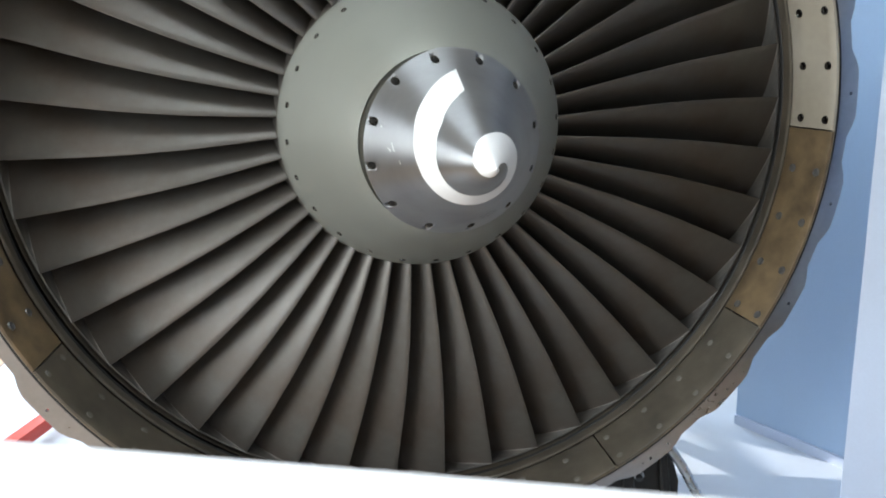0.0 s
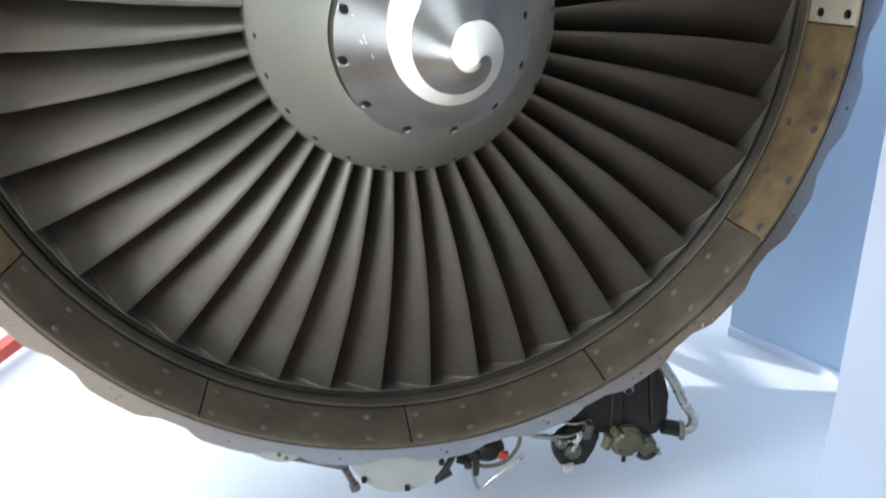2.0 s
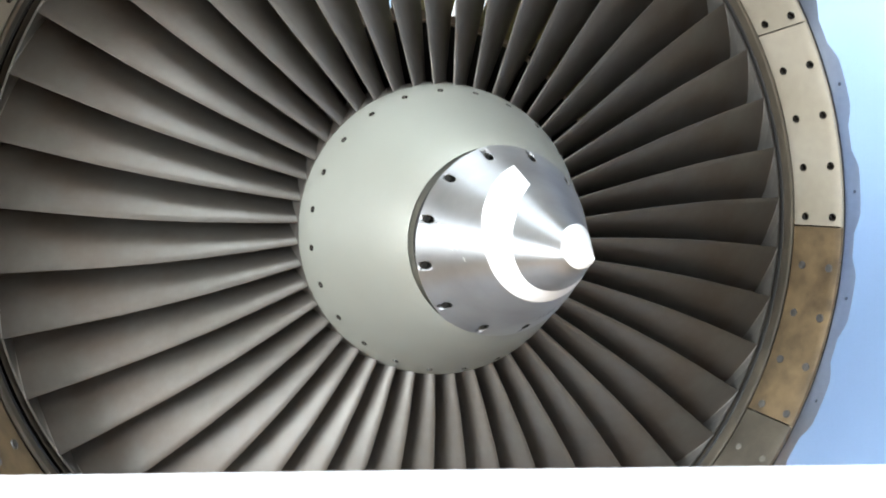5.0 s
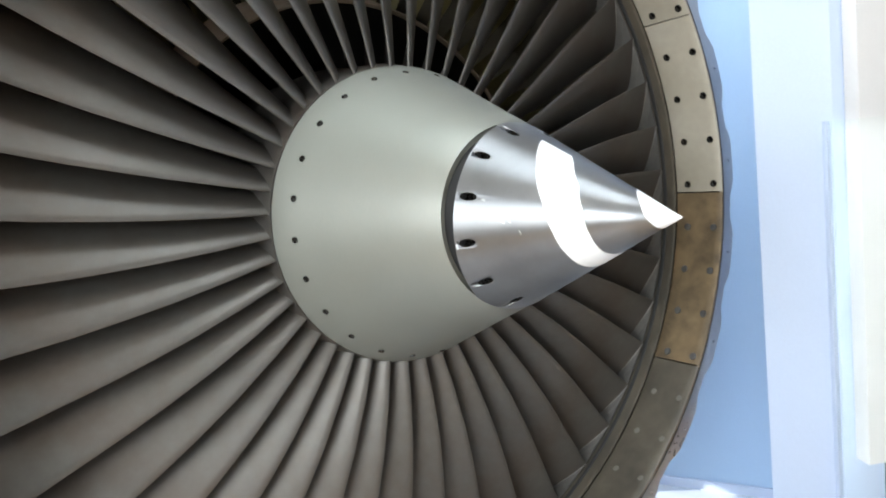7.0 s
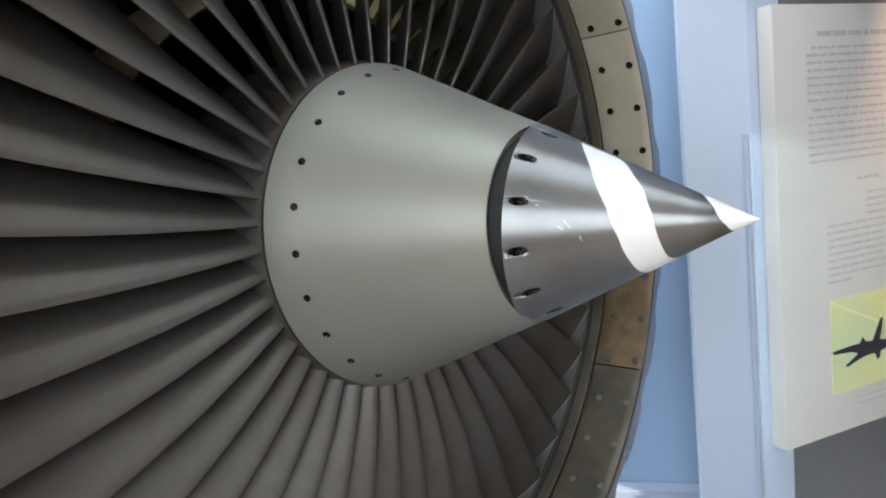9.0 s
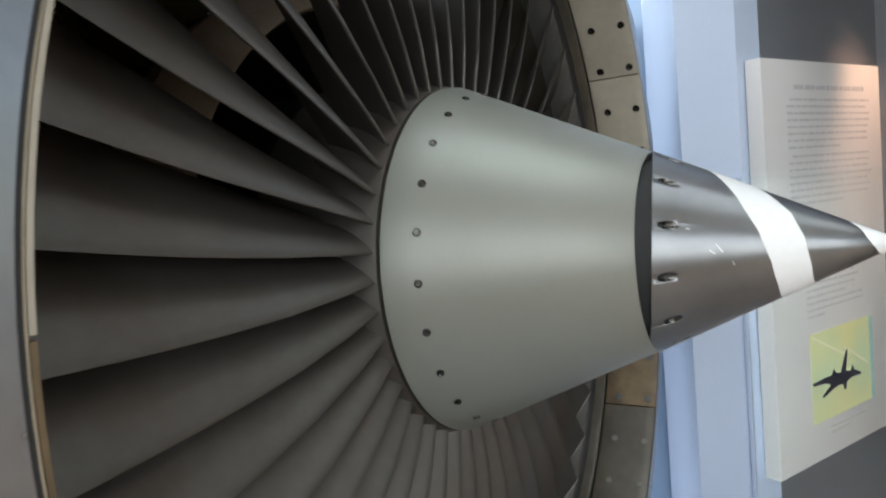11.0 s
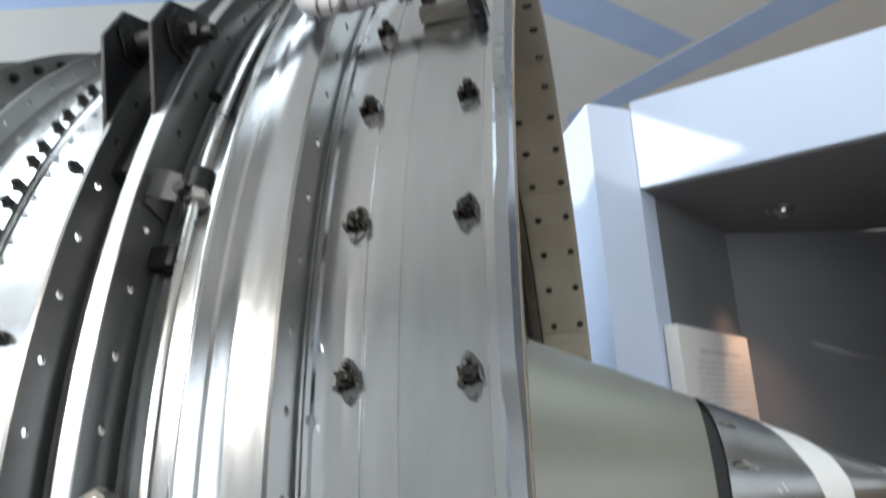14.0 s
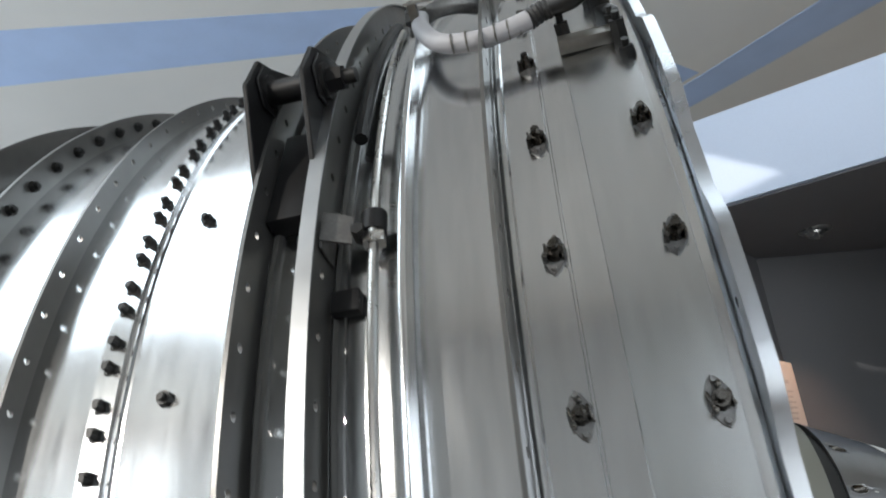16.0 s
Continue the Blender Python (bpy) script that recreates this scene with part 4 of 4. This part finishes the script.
for k, d in enumerate((-54.6, -53.6)):
    part("clamp_ring", rod(P(0.998, 0.1645 + 0.002 * k, d), P(0.998, 0.165 + 0.002 * k, d + 0.35), 0.0124, 20), M_BLACK, elbow)
part("mount_block", box(0.016, 0.054, 0.014, 0.002), M_BOLT, elbow, "small mounting block", m=around(-57.0) @ Matrix.Translation((0, 0.172, 0.955)))
part("mount_block", box(0.022, 0.016, 0.020, 0.003), M_NUT, elbow, m=around(-55.2) @ Matrix.Translation((0, 0.147, 0.960)) @ Matrix.Rotation(0.4, 4, "Z"))
for y, d, r, w in ((0.190, -55.9, 0.968, 0.0075), (0.147, -54.2, 0.978, 0.009), (0.140, -57.8, 0.972, 0.008), (0.1375, -59.6, 0.958, 0.0075), (0.151, -51.6, 0.975, 0.007), (0.143, -56.4, 0.968, 0.006), (0.158, -50.4, 0.966, 0.006)):
    part("fitting_nut", rod(P(0.944, y, d), P(r, y + 0.003, d + 0.3), w, 6), M_NUT, elbow)
    part("fitting_stud", rod(P(r, y + 0.003, d + 0.3), P(r + 0.008, y + 0.003, d + 0.3), w * 0.5, 8), M_NUT, elbow)
part("fitting_post", rod(P(0.945, 0.143, -46.0), P(1.02, 0.143, -45.6), 0.009, 12), M_BOLT, elbow)
part("post_collar", rod(P(0.945, 0.143, -46.2), P(0.966, 0.143, -46.0), 0.011, 10), M_NUT, elbow)
part("tie_wire", tube([P(0.966, 0.150, -51), P(0.984, 0.155, -49), P(0.978, 0.146, -46.5), P(0.974, 0.132, -44)], 0.0014, 6), M_NUT, elbow)
union = part("hose_union", rod(P(0.955, 0.350, -48.5), P(0.985, 0.349, -48.5), 0.013, 8), M_BOLT, engine, "dark metal hose union")
part("union_nut", rod(P(0.972, 0.356, -49.3), P(0.990, 0.352, -48.2), 0.007, 6), M_NUT, union)
part("branch_pipe", tube([P(0.970, 0.345, -47.6), P(0.976, 0.325, -47.8), P(0.974, 0.300, -47.5), P(0.966, 0.280, -47.2)], 0.0105, 12), M_GRIT, union, "bent grey branch pipe")
cover = part("flange_lug", lathe([(0.0, -0.004), (0.041, -0.004), (0.044, -0.002), (0.044, 0.0), (0.0, 0.0)], 40), M_FLANGE, engine, "round lug on the ring flange", m=around(-43.5) @ Matrix.Translation((0, 0.2675, 0.936)))
for d in (-42.0, -40.5):
    part("lug_bolt", rod(P(0.968, 0.2585, d), P(0.968, 0.2635, d), 0.006, 6), M_STEEL, cover)
part("long_rod", rod(P(1.0, 0.355, -50.8), P(1.0, 0.150, -50.9), 0.0021, 10), M_STEEL, engine, "long thin steel rod")
part("rod_clip", box(0.010, 0.010, 0.050, 0.002), M_BOLT, engine, m=around(-50.8) @ Matrix.Translation((0, 0.345, 0.975)))
part("wiring_loom", tube([P(0.952, 0.395, d) for d in (-62, -58, -54, -50, -46, -42)], 0.007, 10), M_BLACK, engine, "black wiring loom")

# guide vanes, splitter and core behind the fan
VANE = bmesh.new()
vv = []
for r in (0.530, 0.63, 0.74, 0.872):
    vv.append([VANE.verts.new(P(r, 0.575 + 0.17 * s, math.degrees((-0.075 * (1 - s) ** 2) / r) + math.degrees(w / r))) for s, w in ((0, 0), (0.3, 0.0035), (0.65, 0.0035), (1, 0), (0.65, -0.0025), (0.3, -0.0025))])
for a, b in zip(vv, vv[1:]):
    for k in range(6):
        VANE.faces.new((a[k], a[(k + 1) % 6], b[(k + 1) % 6], b[k]))
VANE = finish(VANE, M_VANE, "guide_vane")
for i in range(60):
    part("guide_vane", VANE, None, engine, m=around(6 * i))
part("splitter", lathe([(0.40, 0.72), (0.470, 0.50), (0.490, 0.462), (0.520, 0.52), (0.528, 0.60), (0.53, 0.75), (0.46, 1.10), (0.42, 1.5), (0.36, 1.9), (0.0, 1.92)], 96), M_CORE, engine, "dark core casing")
lip = part("splitter_lip", lathe([(0.489, 0.470), (0.489, 0.459), (0.4935, 0.4535), (0.499, 0.458), (0.537, 0.548), (0.540, 0.553), (0.537, 0.560), (0.531, 0.605)], 120), M_LIP, engine, "tan painted lip of the flow splitter")
# plate added to stop daylight leaking through the duct, save one open sector
bm = bmesh.new()
ring = []
for k in range(68):
    d = 33 + 5 * k
    ring.append([bm.verts.new(P(r, 1.117, d)) for r in (0.44, 0.66, 0.862)])
for a, b in zip(ring, ring[1:]):
    for k in range(2):
        bm.faces.new((a[k], a[k + 1], b[k + 1], b[k]))
light_block = part("duct_blank", bm, M_CORE, engine, "added dark plate that blocks light through the duct")
light_block.modifiers.new("thick", "SOLIDIFY").thickness = 0.004
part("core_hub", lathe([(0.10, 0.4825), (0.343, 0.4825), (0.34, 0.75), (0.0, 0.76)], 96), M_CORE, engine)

# gearbox and pipes slung under the case
Z = -AXIS


def cast(outline, y0, y1, round_by=0.012):
    """A cast lump: an outline in x, z with softened edges."""
    return prism([(x, Z + z) for x, z in outline], y1 - y0, round_by, m=Matrix.Translation((0, y0, 0)))


gear = part("gearbox", cast([(0.34, 0.245), (0.42, 0.295), (0.565, 0.345), (0.582, 0.285), (0.594, 0.242), (0.604, 0.165), (0.575, 0.120), (0.50, 0.115), (0.43, 0.145), (0.385, 0.175), (0.335, 0.19)], 0.165, 0.27), M_DARKCAST, engine, "dark accessory gearbox slung under the case")
part("gear_rib", cast([(0.44, 0.30), (0.47, 0.315), (0.475, 0.18), (0.44, 0.17)], 0.157, 0.18, 0.004), M_DARKCAST, gear)
part("gear_rib", cast([(0.535, 0.33), (0.558, 0.335), (0.575, 0.17), (0.55, 0.165)], 0.155, 0.18, 0.004), M_DARKCAST, gear)
part("lower_bracket", cast([(0.330, 0.185), (0.383, 0.195), (0.418, 0.150), (0.400, 0.110), (0.380, 0.066), (0.355, 0.078), (0.317, 0.072), (0.296, 0.110), (0.292, 0.151), (0.318, 0.165)], 0.162, 0.19, 0.006), M_DARKCAST, gear)
part("bracket_eye", lathe([(0.0, -0.006), (0.014, -0.006), (0.016, 0.0), (0.022, 0.002), (0.024, 0.012), (0.0, 0.012)], 20), M_BOLT, gear, m=pose(0.345, 0.155, Z + 0.118))
part("bracket_eye", lathe([(0.0, -0.006), (0.010, -0.006), (0.016, 0.002), (0.018, 0.012), (0.0, 0.012)], 20), M_BOLT, gear, m=pose(0.315, 0.156, Z + 0.148))
part("bracket_link", rod((0.365, 0.155, Z + 0.178), (0.34, 0.152, Z + 0.128), 0.007, 10), M_STEEL, gear)
part("small_tab", prism([(-0.016, 0.010), (-0.012, -0.012), (0.006, -0.016), (0.018, -0.004), (0.014, 0.012)], 0.012, 0.003), M_COVER, gear, "pale worn tab", m=pose(0.332, 0.150, Z + 0.073))
disc_out = [(-0.216, 0.212), (-0.212, 0.190), (-0.200, 0.160), (-0.183, 0.134), (-0.155, 0.105), (-0.118, 0.086), (-0.079, 0.083), (-0.045, 0.092), (-0.015, 0.110), (0.006, 0.132), (0.020, 0.152), (0.034, 0.185), (0.038, 0.215)]
disc = part("round_cover", prism([(x, Z + z) for x, z in disc_out], 0.028, 0.002, m=Matrix.Translation((0, 0.15, 0))), M_COVER, gear, "pale grey round cover")
for x, z in ((-0.180, 0.142), (-0.079, 0.098), (0.008, 0.158)):
    part("cover_bolt", rod((x, 0.140, Z + z), (x, 0.151, Z + z), 0.0075, 6), M_NUT, disc)
fair = part("drain_cover", prism([(x, Z + z) for x, z in ((-0.433, 0.277), (-0.418, 0.258), (-0.397, 0.239), (-0.370, 0.227), (-0.348, 0.223), (-0.325, 0.230), (-0.305, 0.248), (-0.30, 0.29), (-0.37, 0.30))], 0.03, 0.003, m=Matrix.Translation((0, 0.145, 0))), M_COVER, gear, "pale grey fairing")
for x, z in ((-0.365, 0.250), (-0.350, 0.238)):
    part("fairing_screw", rod((x, 0.1425, Z + z), (x, 0.146, Z + z), 0.005, 8), M_BOLT, fair)
part("side_arm", cast([(-0.363, 0.212), (-0.29, 0.185), (-0.222, 0.150), (-0.205, 0.172), (-0.205, 0.235), (-0.30, 0.275), (-0.35, 0.26)], 0.172, 0.20, 0.004), M_BOLT, gear, "long grey side arm")
part("spigot", tube([(-0.222, 0.172, Z + 0.160), (-0.212, 0.168, Z + 0.135), (-0.204, 0.166, Z + 0.114)], 0.0085, 12), M_BOLT, gear)
part("spigot_end", rod((-0.206, 0.166, Z + 0.118), (-0.202, 0.165, Z + 0.102), 0.0125, 12), M_BOLT, gear)
part("pump", lathe([(0.0, -0.016), (0.022, -0.017), (0.034, -0.012), (0.038, 0.0), (0.043, 0.004), (0.045, 0.05), (0.0, 0.06)], 32), M_OLIVE, gear, "olive fuel pump", m=pose(0.482, 0.145, Z + 0.132))
part("pump_ear", box(0.030, 0.022, 0.024, 0.007), M_OLIVE, gear, m=pose(0.455, 0.150, Z + 0.165, 0, 30, 0))
part("pump_ear", box(0.026, 0.022, 0.024, 0.007), M_OLIVE, gear, m=pose(0.526, 0.150, Z + 0.128, 0, -10, 0))
part("pump_neck", rod((0.44, 0.155, Z + 0.155), (0.428, 0.157, Z + 0.118), 0.013, 14), M_OLIVE, gear)
part("valve", lathe([(0.0, -0.012), (0.020, -0.012), (0.027, -0.004), (0.030, 0.04), (0.0, 0.05)], 24), M_OLIVE, gear, m=pose(0.540, 0.160, Z + 0.100))
part("valve_band", tube([(0.512, 0.152, Z + 0.085), (0.53, 0.148, Z + 0.072), (0.555, 0.150, Z + 0.074), (0.572, 0.156, Z + 0.092)], 0.006, 8), M_RUBBER, gear)
part("drip_stub", rod((0.478, 0.152, Z + 0.095), (0.477, 0.152, Z + 0.070), 0.006, 8), M_DARKCAST, gear)
for k, (x, z) in enumerate(((0.455, 0.172), (0.526, 0.130), (0.495, 0.112), (0.470, 0.150), (0.560, 0.10), (0.458, 0.122))):
    part("pump_bolt", rod((x, 0.122 + 0.005 * (k % 2), Z + z), (x, 0.145, Z + z), 0.0058, 6), M_GRIT if k % 2 else M_STEEL, gear)
part("connector", rod((0.480, 0.165, Z + 0.302), (0.474, 0.138, Z + 0.290), 0.0125, 14), M_STEEL, gear, "bright metal connector")
part("connector_cap", rod((0.474, 0.138, Z + 0.290), (0.472, 0.130, Z + 0.286), 0.009, 12), M_RUBBER, gear)
part("side_outlet", rod((0.585, 0.165, Z + 0.150), (0.625, 0.158, Z + 0.138), 0.020, 14), M_DARKCAST, gear)
part("outlet_flange", lathe([(0.0, -0.008), (0.022, -0.008), (0.026, -0.004), (0.026, 0.006), (0.0, 0.006)], 8), M_BOLT, gear, m=pose(0.632, 0.157, Z + 0.135, 0, 0, 70))
part("drain_pipe", tube([(0.545, 0.168, Z + 0.362), (0.562, 0.162, Z + 0.345), (0.602, 0.16, Z + 0.282), (0.634, 0.156, Z + 0.215), (0.660, 0.155, Z + 0.172), (0.657, 0.155, Z + 0.140), (0.630, 0.157, Z + 0.130)], 0.0125, 14, step=6), M_STEEL, gear, "bent satin steel drain pipe")
part("left_valve", lathe([(0.0, -0.02), (0.020, -0.018), (0.034, -0.004), (0.038, 0.0), (0.040, 0.05), (0.0, 0.05)], 28), M_DARKCAST, gear, m=pose(0.130, 0.165, Z + 0.160))
part("red_cap", prism([(-0.012, 0.004), (-0.004, 0.013), (0.003, 0.006), (0.013, 0.010), (0.010, -0.004), (0.004, -0.014), (-0.003, -0.007), (-0.012, -0.008)], 0.012, 0.002), M_RED, gear, "small red cap", m=pose(0.161, 0.138, Z + 0.152))
part("loop_pipe", tube([(0.222, 0.165, Z + 0.130), (0.190, 0.16, Z + 0.110), (0.150, 0.158, Z + 0.084), (0.112, 0.156, Z + 0.056), (0.097, 0.156, Z + 0.056), (0.088, 0.158, Z + 0.085), (0.082, 0.162, Z + 0.122)], 0.0055, 10, step=6), M_STEEL, gear, "looped silver pipe")
part("loop_pipe", tube([(0.078, 0.17, Z + 0.150), (0.100, 0.162, Z + 0.122), (0.126, 0.158, Z + 0.115), (0.160, 0.158, Z + 0.118), (0.186, 0.16, Z + 0.134), (0.205, 0.165, Z + 0.160), (0.212, 0.17, Z + 0.190)], 0.0052, 10, step=6), M_BOLT, gear)
part("feed_pipe", tube([(0.185, 0.165, Z + 0.204), (0.235, 0.158, Z + 0.188), (0.285, 0.156, Z + 0.178), (0.330, 0.158, Z + 0.170), (0.368, 0.165, Z + 0.173)], 0.0050, 10), M_STEEL, gear, "thin silver feed pipe")
part("feed_pipe", tube([(0.235, 0.163, Z + 0.181), (0.285, 0.158, Z + 0.168), (0.335, 0.158, Z + 0.153), (0.365, 0.165, Z + 0.148)], 0.0045, 10), M_STEEL, gear)
part("feed_pipe", tube([(0.300, 0.168, Z + 0.219), (0.342, 0.160, Z + 0.203), (0.390, 0.165, Z + 0.203)], 0.0050, 10), M_STEEL, gear)
part("pipe_seat", box(0.022, 0.03, 0.045, 0.006), M_BOLT, gear, m=pose(0.378, 0.158, Z + 0.180, 0, 12, 0))
for pts, w in (([(0.035, 0.205), (0.045, 0.170), (0.070, 0.150), (0.075, 0.120)], 0.010), ([(0.05, 0.215), (0.085, 0.185), (0.120, 0.200), (0.180, 0.205)], 0.011), ([(0.040, 0.165), (0.020, 0.125), (-0.004, 0.096)], 0.008), ([(0.075, 0.165), (0.095, 0.135), (0.092, 0.095)], 0.009), ([(0.055, 0.18), (0.080, 0.172), (0.098, 0.150)], 0.012)):
    part("loom", tube([(x, 0.160, Z + z) for x, z in pts], w, 10), M_RUBBER, gear)
part("loom_end", rod((0.03, 0.16, Z + 0.115), (-0.010, 0.158, Z + 0.089), 0.010, 8, r2=0.004), M_RUBBER, gear)
part("loom_clip", box(0.030, 0.012, 0.016, 0.003), M_NUT, gear, m=pose(0.060, 0.150, Z + 0.150, 0, 25, 0))
part("hanger", box(0.36, 0.05, 0.06, 0.01), M_DARKCAST, gear, m=pose(0.20, 0.25, Z + 0.19))
part("hanger", box(0.26, 0.05, 0.10, 0.01), M_DARKCAST, gear, m=pose(0.47, 0.27, Z + 0.27, 0, -24, 0))
part("strut_bolt", rod(P(0.974, 0.388, -84.7), P(0.9915, 0.386, -84.7), 0.0088, 14), M_BOLT, engine, "round bolt at the strut's end")
clamp = part("pipe_clamp", rod((-0.018, 0, 0), (0.018, 0, 0), 0.0165, 18), M_BLACK, engine, "black rubber pipe clamp", m=around(-88.5) @ Matrix.Translation((0, 0.396, 0.955)))
part("clamp_band", rod((-0.007, 0, 0), (0.007, 0, 0), 0.0178, 18), M_BOLT, clamp)
part("clamp_foot", box(0.004, 0.046, 0.020, 0.001, at=(-0.022, 0.0, -0.008)), M_STEEL, clamp, "bright folded clamp foot")

# ---- stand that carries the engine ----
stand = thing("engine_stand", "red and grey steel stand carrying the engine", "stand", at=(0, 0, FLOOR))
for x in (-0.72, 0.72):
    part("runner", box(0.07, 1.3, 0.07, 0.008, at=(x, 1.75, 0.06)), M_RED, stand, "red runner")
for y in (1.15, 2.3):
    part("crossbar", box(1.38, 0.07, 0.06, 0.008, at=(0, y, 0.06)), M_RED, stand)
for x in (-0.72, 0.72):
    part("upright", rod((x, 1.15, 0.09), (x * 0.62, 1.15, AXIS - FLOOR - 0.43 * 0.6), 0.035, 16), M_RED, stand)
    part("pad", box(0.10, 0.10, 0.03, 0.006, at=(x * 0.62, 1.15, AXIS - FLOOR - 0.43 * 0.6)), M_BLACK, stand)
part("saddle", box(0.94, 0.08, 0.06, 0.01, at=(0, 1.15, AXIS - FLOOR - 0.49)), M_RED, stand)
part("brace", rod((0, 1.15, AXIS - FLOOR - 0.52), (0, 2.3, 0.09), 0.03, 16), M_RED, stand)
arm = tube([P(0.980, 0.384, -84.6), P(0.988, 0.428, -86.0), P(0.994, 0.472, -87.2), P(1.02, 0.58, -89.8), P(1.06, 0.80, -93.5), P(1.10, 1.0, -98)], 0.0115, 12)
part("side_strut", arm, M_STEEL, stand, "satin steel side strut", m=pose(0, 0, AXIS - FLOOR))
part("strut_post", rod(P(1.10, 1.0, -98) + Vector((0, 0, AXIS - FLOOR)), Vector((-0.78, 1.45, 0.08)), 0.014, 12), M_STEEL, stand)
